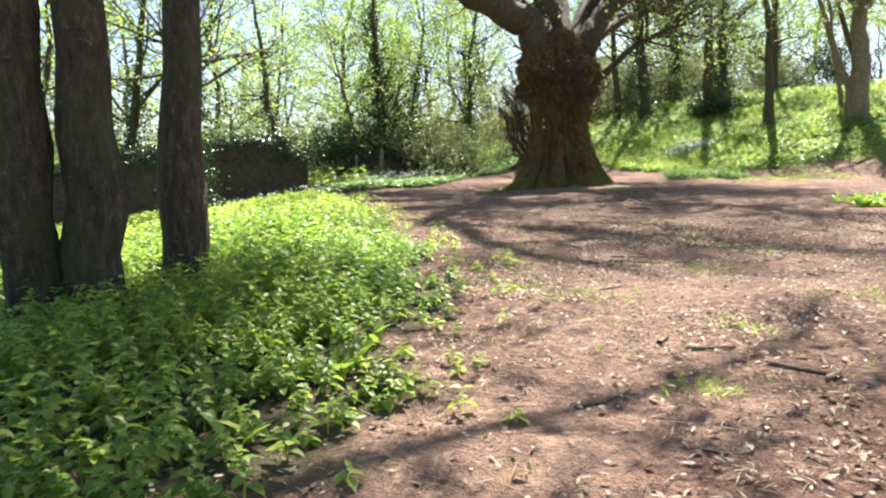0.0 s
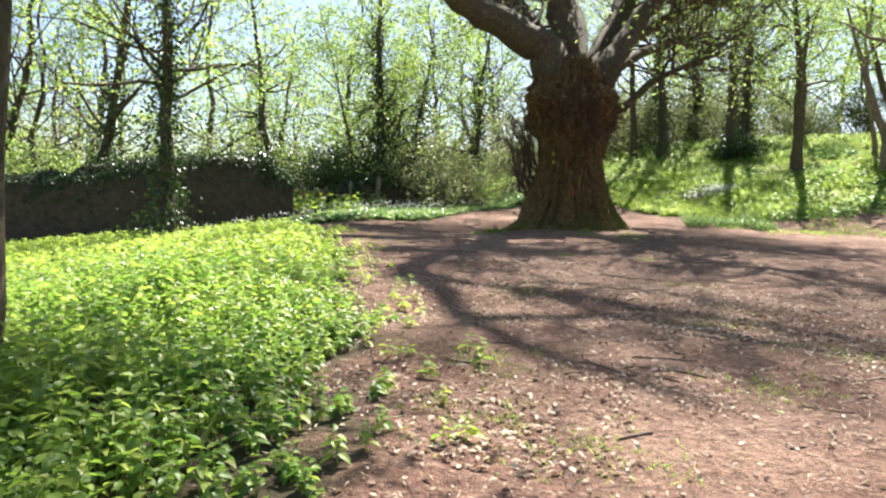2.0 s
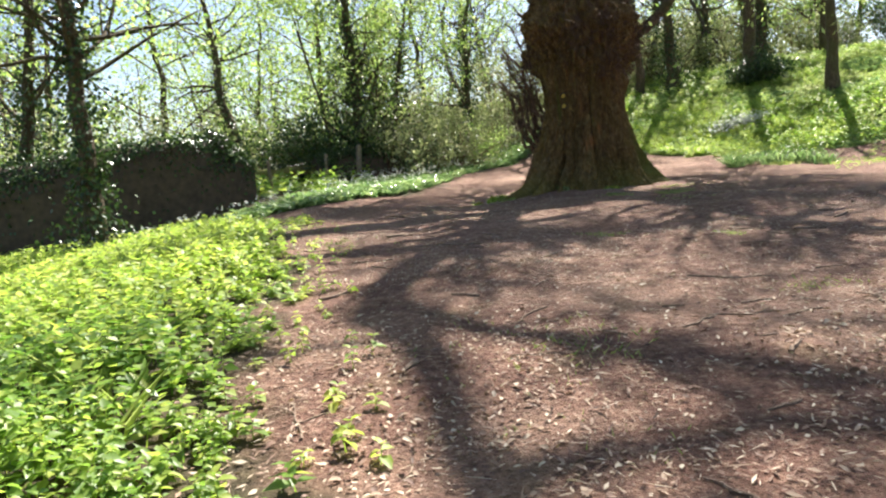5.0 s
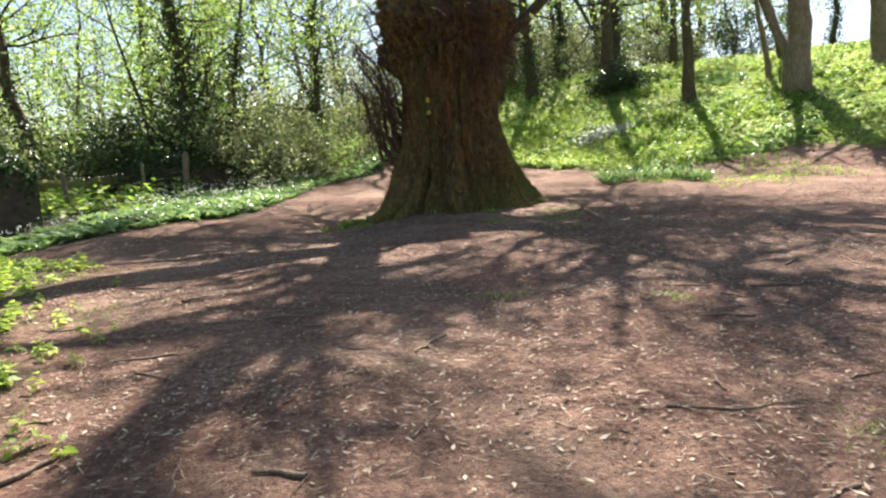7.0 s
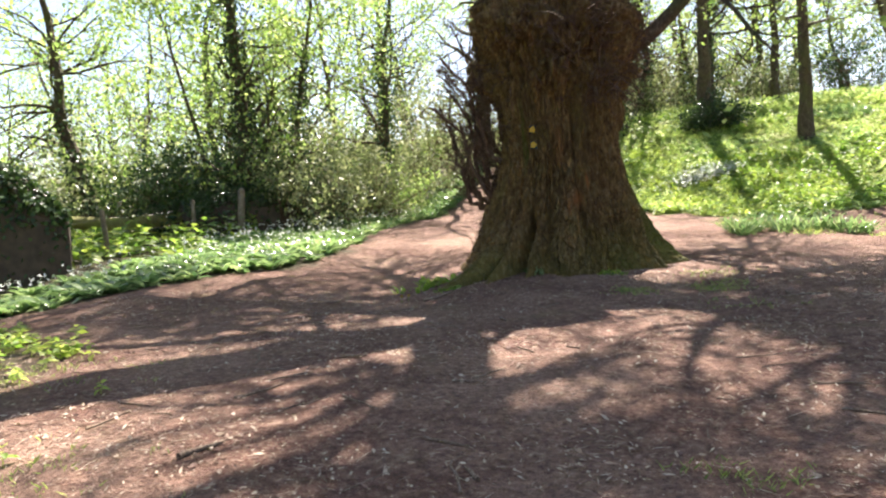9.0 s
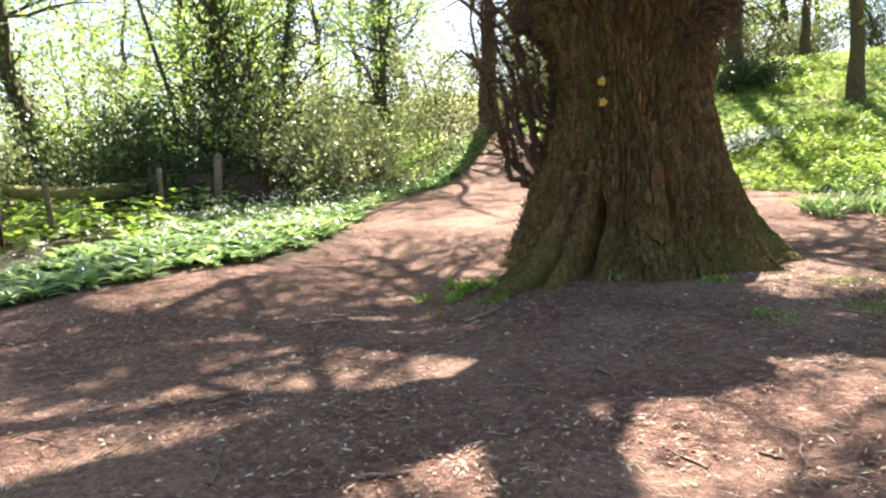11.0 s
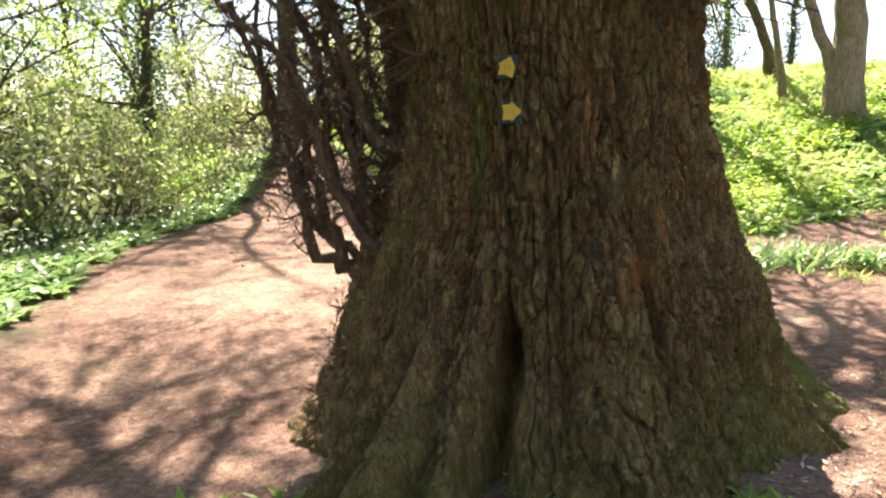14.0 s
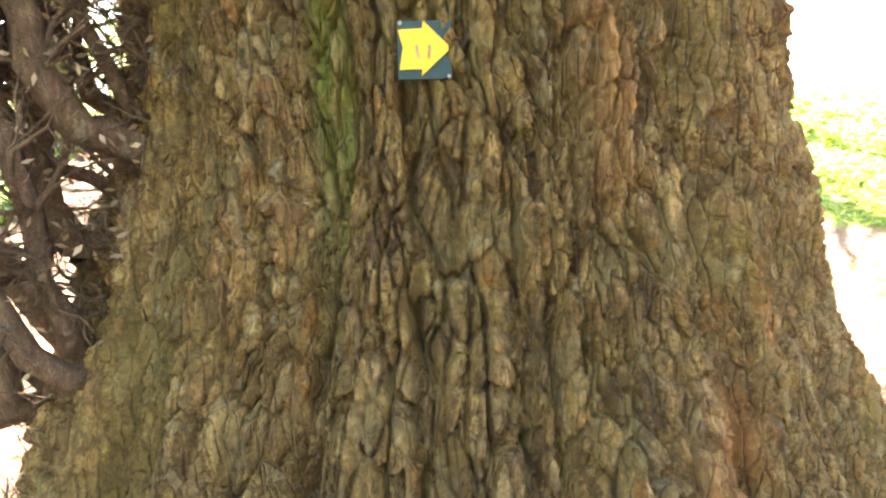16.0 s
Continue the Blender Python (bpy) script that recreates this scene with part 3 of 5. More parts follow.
def build_oak():
    oak = empty("oak_tree", OAK[0], OAK[1], OAK_Z, "huge ancient oak with deeply cracked bark, burrs and flared mossy roots", "tree")
    th = np.radians(np.concatenate([np.linspace(178, 196, 80, endpoint=False), np.linspace(196, 295, 440, endpoint=False), np.linspace(295, 345, 110, endpoint=False), np.linspace(345, 538, 70, endpoint=False)]))
    z = np.concatenate([np.linspace(1.02, 1.8, 75, endpoint=False), np.linspace(1.8, 3.4, 320, endpoint=False), np.linspace(3.4, 5.7, 65)])
    tt, zz = np.meshgrid(th, z, indexing="xy")
    r, plate = oak_surface(tt, zz)
    lean = 0.02 * (zz - OAK_Z)
    v = np.stack([r * np.cos(tt) - lean, r * np.sin(tt), zz - OAK_Z], -1)
    n, k = len(z), len(th)
    i, j = np.meshgrid(np.arange(n - 1), np.arange(k), indexing="ij")
    g = Geo()
    g.add(v, np.stack([i * k + j, i * k + (j + 1) % k, (i + 1) * k + (j + 1) % k, (i + 1) * k + j], -1).reshape(-1, 4))
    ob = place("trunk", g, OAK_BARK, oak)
    at = ob.data.attributes.new("plate", "FLOAT", "POINT")
    at.data.foreach_set("value", plate.ravel().astype(np.float32))

    deg = np.degrees(tt) % 360
    spot = lambda a, h, wa, wh: np.exp(-(((deg - a) / wa) ** 2) - ((zz - h) / wh) ** 2)
    mossy = spot(217.5, 3.1, 1.8, 0.4) + 0.8 * spot(220.5, 2.9, 0.9, 0.35) + 1.2 * spot(320, 1.9, 15, 0.6) + 0.5 * spot(213, 1.4, 14, 0.35) + 0.35 * spot(245, 1.4, 18, 0.3) + 0.6 * spot(285, 1.45, 15, 0.4)
    torn = spot(262, 2.29, 3.0, 0.09) + spot(269.5, 2.54, 1.0, 0.11) + 0.6 * spot(256, 2.2, 1.0, 0.1) + 0.4 * spot(252, 3.0, 3, 0.2)
    for key, values in (("mossy", mossy), ("torn", torn)):
        at = ob.data.attributes.new(key, "FLOAT", "POINT")
        at.data.foreach_set("value", np.clip(values, 0, 0.9).ravel().astype(np.float32))

    # limbs above the burrs; the unseen upper ones are placed to cast the path's shadows
    limbs = [
        ("limb", [(0.1, 0.4, 3.7), (-0.1, 0.9, 4.9), (-0.3, 1.2, 5.9), (0.1, 1.2, 7.3), (0.38, 1.2, 8.86), (0.36, 1.2, 10.6), (0.8, 1.2, 12.55), (1.4, 1.2, 13.3), (2.8, 1.2, 15.8), (4.4, 1.2, 17.4)], [0.42, 0.36, 0.32, 0.3, 0.28, 0.25, 0.2, 0.17, 0.14, 0.08]),
        ("limb", [(-0.4, -0.1, 3.8), (-0.95, -0.15, 4.5), (-1.9, -0.3, 5.0), (-3.0, -0.5, 5.5), (-4.2, -0.9, 6.4), (-5.2, -0.8, 7.6), (-6.4, -1.2, 8.4)], [0.6, 0.46, 0.40, 0.34, 0.26, 0.2, 0.08]),
        ("limb", [(0.5, 0, 3.9), (1.05, 0.3, 4.5), (1.6, 0.8, 5.3), (2.5, 1.1, 6.2), (4.0, 1.2, 7.0), (5.6, 1.5, 7.6), (7.0, 1.4, 8.3)], [0.5, 0.3, 0.26, 0.2, 0.15, 0.12, 0.06]),
        ("limb", [(0.3, 0.5, 3.9), (0.9, 1.4, 4.8), (1.6, 2.8, 5.9), (2.2, 4.2, 7.4), (2.4, 5.6, 8.6)], [0.5, 0.3, 0.24, 0.18, 0.07]),
        ("limb", [(0.7, -0.2, 2.9), (1.25, -0.35, 3.15), (1.8, -0.6, 3.7), (2.6, -0.8, 4.1), (3.3, -0.9, 4.8)], [0.14, 0.10, 0.08, 0.055, 0.02]),
        ("limb", [(2.35, 1.2, 15.3), (3.9, 1.3, 15.2), (5.1, 1.1, 15.9), (6.5, 0.8, 16.1)], [0.13, 0.10, 0.08, 0.03]),
        ("limb", [(0.36, 1.2, 9.9), (-0.6, 2.4, 11.1), (-1.9, 3.1, 11.7), (-3.5, 3.4, 12.5)], [0.18, 0.13, 0.10, 0.04]),
        ("limb", [(0.5, 1.2, 11.9), (1.9, 0.3, 12.7), (3.5, 0.0, 13.3), (5.1, -0.4, 13.9)], [0.15, 0.12, 0.09, 0.03]),
        ("limb", [(2.3, 1.0, 6.0), (2.9, -0.2, 7.2), (4.1, -1.3, 8.4), (5.6, -1.8, 9.4)], [0.2, 0.15, 0.11, 0.04]),
        ("limb", [(-1.0, 0.0, 4.7), (-1.8, 1.0, 5.7), (-2.6, 2.2, 7.2), (-3.4, 3.0, 8.0)], [0.18, 0.12, 0.08, 0.04]),
        ("limb", [(-0.3, 0.6, 4.2), (-0.9, 2.0, 5.6), (-1.5, 3.6, 6.8), (-2.4, 5.2, 8.0), (-2.8, 7.0, 9.0), (-3.0, 9.0, 9.4)], [0.28, 0.24, 0.19, 0.15, 0.1, 0.04]),
        ("limb", [(0.2, 0.7, 4.4), (0.4, 2.4, 6.0), (0.2, 4.4, 7.2), (0.6, 6.4, 8.2), (0.3, 8.6, 8.9)], [0.26, 0.21, 0.17, 0.12, 0.04]),
        ("limb", [(0.5, 0.9, 4.2), (1.3, 1.5, 5.4), (2.2, 2.2, 6.9), (3.6, 3.2, 8.2), (5.0, 4.2, 8.7), (6.2, 4.8, 9.2)], [0.3, 0.22, 0.17, 0.12, 0.08, 0.03]),
        ("limb", [(0.6, 0.9, 3.8), (2.0, 2.4, 4.9), (3.4, 3.6, 5.6), (4.6, 4.6, 6.1), (5.6, 5.8, 6.4)], [0.2, 0.15, 0.12, 0.08, 0.03]),
        ("limb", [(0.7, 0.9, 4.2), (2.2, 1.7, 5.5), (3.6, 2.4, 6.2), (4.6, 3.2, 6.7), (5.4, 3.6, 7.0)], [0.2, 0.15, 0.12, 0.08, 0.03]),
    ]
    g2 = np.random.default_rng(21)
    twigs, crown, ends = Geo(), Geo(), []
    for order, (name, pts, rad) in enumerate(limbs):
        pts = np.array(pts, float)
        pts[0, 2] -= 0.35 * (order in (0, 1, 2, 3))
        pts[:, 2] = np.where(pts[:, 2] > 5.5, 5.5 + 1.22 * (pts[:, 2] - 5.5), pts[:, 2])
        p, rr = resample(pts, np.array(rad), 4, g2, 0.05)
        g = Geo()
        tube(g, p, rr, 14, 0.12, int(g2.integers(1e6)))
        place(name, g, BARK, oak)
        top = p[:, 2].max()
        for s in range(len(p) // 4, len(p)):
            if math.hypot(p[s][0] - 0.9, p[s][1] - 0.2) < 1.2 and p[s][2] < 6.0:
                continue
            # No twigs where they would shade the sunlit patch before the trunk.
            side, level = p[s][0] - 0.42 * p[s][1], p[s][2] - 1.34 * p[s][1]
            if -0.9 < side < 1.5 and level < 5.7:
                continue
            # Extra twigs massed on unseen limbs, added to shade the ground below.
            dense = (order == 0 and 7.8 < p[s][2] < 10.9) or (order in (10, 11) and p[s][1] > 4.5)
            for _ in range(6 if dense else {2: 4, 7: 3, 8: 5, 10: 2, 11: 3, 12: 4, 13: 3, 14: 2, 5: 3, 0: 2, 1: 1, 6: 1}.get(order, 2)):
                chance = 0.75 if dense else {0: 0.22 if p[s][2] > 14.5 else 0.12, 5: 0.45, 1: 0.12, 6: 0.3, 9: 0.3, 10: 0.45, 11: 0.55}.get(order, 0.7)
                if g2.random() < chance:
                    d = unit(unit(g2.normal(size=3)) * (1, 1, 0.7) + unit(np.gradient(p, axis=0)[s]) * 0.7 * (not dense) + (0.45 * dense * (order == 0), 0, 0.15 + 0.1 * dense))
                    branch(twigs, ends, g2, p[s], d, min(rr[s] * 0.42, 0.09) + 0.012, (1.0 if dense else 1.3) + 1.4 * g2.random(), 0, 2)
    ends = np.array(ends)
    near = ends[g2.random(len(ends)) < 0.6]
    place("branch_mass", twigs, BARK, oak, "bare spreading branches")
    k = 3
    at = np.repeat(near, k, 0) + g2.normal(size=(len(near) * k, 3)) * 0.24
    leaves(crown, at, g2.normal(size=at.shape), unit(g2.normal(size=at.shape)), 0.09 + 0.05 * g2.random(len(at)), 0.06)
    place("crown", crown, SPRING, oak, "sparse yellow-green young leaves")

    # wiry shoots that spring from the burrs
    shoots = Geo()
    clumps = [(g2.uniform(165, 400), g2.triangular(2.1, 2.8, 3.7), g2.uniform(0.6, 1.6)) for _ in range(46)]
    clumps += [(g2.uniform(165, 205), g2.uniform(1.9, 3.8), 1.5) for _ in range(6)]
    for i in range(1150):
        ca, ch, long = clumps[i % len(clumps)]
        a, hz = radians(ca + 5 * g2.normal()), ch + 0.11 * g2.normal()
        r0 = float(oak_surface(np.array([a]), np.array([hz + OAK_Z]), False)[0][0])
        p0 = np.array([r0 * 0.98 * math.cos(a), r0 * 0.98 * math.sin(a), hz])
        d = unit(np.array([math.cos(a), math.sin(a), g2.uniform(-0.5, 0.6)]) + g2.normal(size=3) * 0.5)
        n = 6
        length = long * g2.uniform(0.12, 0.42) * (1.8 if g2.random() < 0.15 else 1)
        pts = [p0]
        for _ in range(n - 1):
            d = unit(d + g2.normal(size=3) * 0.38 + (0, 0, -0.06))
            pts.append(pts[-1] + d * length / n)
        tube(shoots, pts, np.linspace(g2.uniform(0.006, 0.014), 0.003, n), 4)
    place("burr_growth", shoots, DEADWOOD, oak, "tangle of grey-brown wiry shoots")

    # the bush of dead shoots on the flank beside the path
    bush, dry, tips = Geo(), Geo(), []
    for order in range(12):
        a, hz = radians(g2.uniform(156, 184)), g2.uniform(0.75, 1.6)
        r0 = float(oak_surface(np.array([a]), np.array([hz + OAK_Z]), False)[0][0])
        p0 = np.array([r0 * 0.93 * math.cos(a), r0 * 0.93 * math.sin(a), hz])
        out = np.array([math.cos(a), math.sin(a) * 0.7, 0])
        reach, rise = g2.uniform(0.3, 0.85), g2.uniform(0.9, 2.0)
        pts = [p0] + [p0 + out * reach * f + (0, 0, rise * h) for f, h in ((0.35, 0.12), (0.55, 0.42), (0.7, 0.72), (g2.uniform(0.6, 1.3), 1.0))]
        thick = g2.uniform(0.018, 0.048)
        p, rr = resample(np.array(pts), np.linspace(thick, thick * 0.35, 5), 4, g2, 0.35)
        tube(bush, p, rr, 7, 0.35, order)
        for s in range(4, len(p)):
            for _ in range(int(g2.integers(1, 4))):
                d = unit(g2.normal(size=3) * (0.8, 0.8, 0.7) + out * 0.3 + (0, 0, 0.6))
                branch(bush, tips, g2, p[s], d, g2.uniform(0.004, 0.012), g2.uniform(0.12, 0.36), 0, 2 if g2.random() < 0.5 else 1, 0.45, 5, 0.06)
    for _ in range(150):
        a, hz = radians(g2.uniform(160, 187)), g2.uniform(0.15, 1.9)
        r0 = float(oak_surface(np.array([a]), np.array([hz + OAK_Z]), False)[0][0])
        p0 = np.array([r0 * 0.98 * math.cos(a), r0 * 0.98 * math.sin(a), hz])
        d = unit(np.array([math.cos(a), math.sin(a), 0.6]) + g2.normal(size=3) * 0.5)
        branch(bush, tips, g2, p0, d, g2.uniform(0.004, 0.011), g2.uniform(0.08, 0.2) * (0.6 + 0.5 * hz), 0, 1, 0.5, 5, 0.05)
    place("dead_brush", bush, DEADWOOD, oak, "dense bush of dead brown shoots")
    tips = np.array(tips)
    at = tips[::4] + g2.normal(size=(len(tips[::4]), 3)) * 0.04
    leaves(dry, at, g2.normal(size=at.shape), unit(g2.normal(size=at.shape)), 0.03, 0.012)
    place("dry_foliage", dry, BROWN, oak, "withered brown leaves")


def resample(p, r, k, g, wobble):
    """More points along a bent line."""
    t = np.arange(len(p))
    u = np.linspace(0, len(p) - 1, (len(p) - 1) * k + 1)
    m = np.gradient(p, axis=0)
    i = np.minimum(u.astype(int), len(p) - 2)
    f = (u - i)[:, None]
    q = (2 * f**3 - 3 * f**2 + 1) * p[i] + (f**3 - 2 * f**2 + f) * m[i] + (-2 * f**3 + 3 * f**2) * p[i + 1] + (f**3 - f**2) * m[i + 1]
    rr = np.interp(u, t, r)
    q[1:-1] += g.normal(size=q[1:-1].shape) * wobble * rr[1:-1, None] * 2
    return q, rr


def branch(geo, ends, g, p, d, r, length, level, last, wild=0.22, sides=6, rise=0.06):
    """A limb with smaller limbs; its last twigs' places go into ends."""
    n = 5 if level < last else 3
    pts, way = [np.asarray(p, float)], []
    for _ in range(n - 1):
        d = unit(d + g.normal(size=3) * wild + (0, 0, rise))
        way.append(d)
        pts.append(pts[-1] + d * length / (n - 1))
    rad = np.linspace(r, r * 0.35, n)
    tube(geo, pts, rad, max(3, sides - level))
    if level >= last:
        ends.extend(pts[1:])
        return
    for s in range(1, n):
        for _ in range(2 if s < n - 1 else 3):
            if g.random() < 0.62:
                dd = unit(way[min(s, n - 2)] + unit(g.normal(size=3)) * 0.95)
                branch(geo, ends, g, pts[s], dd, rad[s] * 0.6, length * g.uniform(0.45, 0.75), level + 1, last, wild, sides, rise)


build_oak()


# ---- trees ----
def tree_parts(seed, height, r0, lean=(0, 0), bare_to=0.35, count=14, leaf=0.13, per=7, reach=0.32, ivy=0.0, bend=0.25, fork=0, last=1, flare=1.5, bias=(0, 0)):
    """Meshes of one tree standing at the origin: wood, leaves and ivy."""
    g = np.random.default_rng(seed)
    wood, green, dark, ends = Geo(), Geo(), Geo(), []
    n = 15
    s = np.linspace(0, 1, n)
    walk_x = np.cumsum(g.normal(size=n) * bend * height / 60)
    walk_y = np.cumsum(g.normal(size=n) * bend * height / 60)
    p = np.stack([lean[0] * s * height + walk_x - walk_x[0], lean[1] * s * height + walk_y - walk_y[0], s * height - 0.15], -1)
    r = r0 * (1 - 0.82 * s**0.9)
    r[0], r[1] = r0 * flare, max(r[1], r0 * 1.05)
    p = np.insert(p, 1, p[0] * 0.7 + p[1] * 0.3, axis=0)
    r = np.insert(r, 1, r0 * (0.45 + 0.55 * flare) * 0.92)
    pp, rr = resample(p, r, 2, g, 0.05)
    tube(wood, pp, rr, 11, 0.14, seed)
    if fork:
        q0 = pp[int(len(pp) * 0.16)]
        side = unit(np.array([math.cos(fork), math.sin(fork), 0]))
        q = np.array([q0, q0 + side * height * 0.04 + (0, 0, height * 0.09), q0 + side * height * 0.09 + (0, 0, height * 0.25), q0 + side * height * 0.16 + (0, 0, height * 0.5)])
        q, qr = resample(q, np.array([r0 * 0.5, r0 * 0.36, r0 * 0.28, r0 * 0.1]), 4, g, 0.08)
        tube(wood, q, qr, 9, 0.12, seed + 1)
    for _ in range(count):
        t = g.uniform(bare_to, 0.98)
        i = int(t * (len(pp) - 1))
        a = g.uniform(0, 2 * np.pi)
        d = unit((math.cos(a) + bias[0], math.sin(a) + bias[1], g.uniform(0.1, 0.9)))
        branch(wood, ends, g, pp[i], d, max(rr[i] * 0.4, 0.02), height * reach * (1.15 - 0.7 * t) * g.uniform(0.6, 1.1), 0, last, 0.2, 4)
    ends = np.array(ends)
    ends = ends[g.random(len(ends)) < 0.55]
    per = int(per * 2.1)
    at = np.repeat(ends, per, 0) + g.normal(size=(len(ends) * per, 3)) * np.array([0.25, 0.25, 0.17]) * (height / 9)
    leaves(green, at, g.normal(size=at.shape) + (0, 0, -0.4), unit(g.normal(size=at.shape) + (0, 0, 0.6)), leaf * g.uniform(0.6, 1.3, len(at)), leaf * 0.62)
    if ivy:
        k = int(ivy * height * 330)
        t = g.beta(1.1, 1.5, k) * min(ivy, 0.95)
        i = np.minimum((t * (len(pp) - 1)).astype(int), len(pp) - 2)
        a = g.uniform(0, 2 * np.pi, k)
        thick = rr[i] + np.abs(g.normal(size=k)) * (0.12 + 0.16 * (1 + np.sin(t * 31 + seed))) * smooth(0, 0.1, ivy - t + 0.05)
        f = (t * (len(pp) - 1) - i)[:, None]
        out = np.stack([np.cos(a), np.sin(a), 0 * a], -1)
        at = pp[i] * (1 - f) + pp[i + 1] * f + out * thick[:, None]
        leaves(dark, at, out * 0.5 + g.normal(size=at.shape) * 0.6 + (0, 0, -0.5), unit(out + g.normal(size=at.shape) * 0.4), 0.1, 0.085)
    return wood, green, dark


def tree(x, y, label, category="tree", group="", bark=None, leaf_mat=None, sink=0.0, **how):
    wood, green, dark = tree_parts(**how)
    e = empty("tree", x, y, float(lie(x, y)) - sink, label, category, group)
    place("trunk", wood, bark or BARK, e)
    if green.n:
        place("crown", green, leaf_mat or SPRING, e)
    if dark.n:
        place("ivy", dark, IVY, e, "dark glossy ivy leaves")
    return e


# three stout trunks where the walk begins
TRUNKS = [tree(-2.60, 3.6, "dark straight trunk rising from nettles", group="three trunks by the path", seed=31, height=13, r0=0.185, bare_to=0.45, count=26, per=12, bend=0.02, flare=1.15, lean=(-0.005, 0.0), bias=(0.8, 0.9), reach=0.42)]
TRUNKS += [tree(-2.22, 3.72, "stout grey-brown trunk rising from nettles", group="three trunks by the path", seed=32, height=14, r0=0.195, bare_to=0.45, count=26, per=12, bend=0.02, flare=1.12, lean=(-0.005, 0.0), bias=(1.0, 1.2), reach=0.45)]
TRUNKS += [tree(-1.80, 4.3, "slightly bent trunk with a few ivy leaves", group="three trunks by the path", seed=33, height=13, r0=0.175, bare_to=0.5, count=24, per=12, bend=0.12, flare=1.15, lean=(0.045, 0.0), bias=(0.9, 0.8), reach=0.42)]


def shade_bough(owner, points, radii, seed, count=22, per=14):
    """A leafy bough out of view over the path, added to shade the ground."""
    g = np.random.default_rng(seed)
    wood, green, ends = Geo(), Geo(), []
    p, r = resample(np.array(points, float), np.array(radii), 4, g, 0.1)
    tube(wood, p, r, 7, 0.1, seed)
    for _ in range(count):
        i = int(g.integers(len(p) // 3, len(p)))
        branch(wood, ends, g, p[i], unit(g.normal(size=3) * (1, 1, 0.4)), 0.03, g.uniform(0.7, 1.5), 0, 1, 0.2, 4)
    ends = np.array(ends)
    at = np.repeat(ends, per, 0) + g.normal(size=(len(ends) * per, 3)) * 0.22
    leaves(green, at, g.normal(size=at.shape), unit(g.normal(size=at.shape) + (0, 0, 0.8)), 0.10 * g.uniform(0.6, 1.3, len(at)), 0.06)
    place("shade_bough", wood, BARK, owner)
    place("shade_bough_foliage", green, SPRING, owner)


# Boughs above the view, added to shade the nettles and the path's start.
shade_bough(TRUNKS[2], [(0.2, 0, 4.6), (1.0, 1.4, 5.6), (2.0, 2.8, 6.2), (3.0, 4.2, 6.5)], [0.09, 0.07, 0.05, 0.02], 301)
shade_bough(TRUNKS[2], [(0.25, 0, 6.0), (1.6, 1.0, 7.0), (3.0, 2.4, 7.6), (4.2, 3.8, 8.2)], [0.09, 0.07, 0.05, 0.02], 302)
shade_bough(TRUNKS[1], [(0, 0, 4.4), (0.4, 1.2, 5.2), (0.9, 2.6, 5.6), (1.5, 4.0, 6.0)], [0.09, 0.07, 0.05, 0.02], 303)
shade_bough(TRUNKS[0], [(0, 0, 4.2), (-0.2, 1.4, 4.9), (0.0, 3.0, 5.4), (0.3, 4.4, 5.8)], [0.09, 0.07, 0.05, 0.02], 304)

shade_bough(TRUNKS[2], [(0.3, 0, 7.0), (2.5, 1.8, 8.2), (4.6, 3.4, 8.8), (6.4, 4.6, 9.2), (7.6, 6.0, 9.4)], [0.1, 0.08, 0.06, 0.04, 0.02], 305, 12, 9)
shade_bough(TRUNKS[2], [(0.2, 0.1, 3.8), (0.9, 0.8, 4.4), (1.7, 1.7, 4.7), (2.4, 2.6, 4.8)], [0.07, 0.05, 0.04, 0.02], 306, 14, 10)
shade_bough(TRUNKS[1], [(0, 0, 6.0), (0.7, 1.8, 7.0), (1.4, 3.4, 7.4), (2.2, 5.2, 7.6)], [0.09, 0.07, 0.05, 0.02], 307)
shade_bough(TRUNKS[1], [(0, 0.1, 3.6), (0.3, 0.9, 4.1), (0.5, 1.8, 4.3), (0.8, 2.6, 4.4)], [0.07, 0.05, 0.04, 0.02], 308)
shade_bough(TRUNKS[0], [(0, 0, 5.6), (0.6, 1.0, 6.6), (1.6, 2.0, 7.0), (2.6, 3.4, 7.4)], [0.09, 0.07, 0.05, 0.02], 309)

# trunks on the sunlit slope
SLOPE = "trees on the slope"
tree(15.25, 29.0, "slim dark tree on the green slope", group=SLOPE, seed=41, height=10, r0=0.22, bare_to=0.4, count=16, per=12, lean=(-0.03, 0.01), bend=0.3, bark=BARK)
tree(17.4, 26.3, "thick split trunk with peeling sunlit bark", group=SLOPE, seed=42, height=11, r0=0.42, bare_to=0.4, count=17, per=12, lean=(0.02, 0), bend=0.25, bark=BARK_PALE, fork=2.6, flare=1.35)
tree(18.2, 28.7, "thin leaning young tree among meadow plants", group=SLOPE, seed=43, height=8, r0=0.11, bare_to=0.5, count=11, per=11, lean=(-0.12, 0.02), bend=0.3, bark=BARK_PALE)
tree(14.45, 33.8, "straight ivy-footed tree on the slope", group=SLOPE, seed=44, height=12, r0=0.3, bare_to=0.4, count=17, per=12, bend=0.1, ivy=0.12)
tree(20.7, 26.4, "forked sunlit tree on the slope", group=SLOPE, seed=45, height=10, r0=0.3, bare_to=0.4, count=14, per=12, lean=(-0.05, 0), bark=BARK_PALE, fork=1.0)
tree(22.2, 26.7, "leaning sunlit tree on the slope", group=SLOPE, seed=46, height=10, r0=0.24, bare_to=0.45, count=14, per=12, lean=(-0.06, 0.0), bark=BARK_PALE)
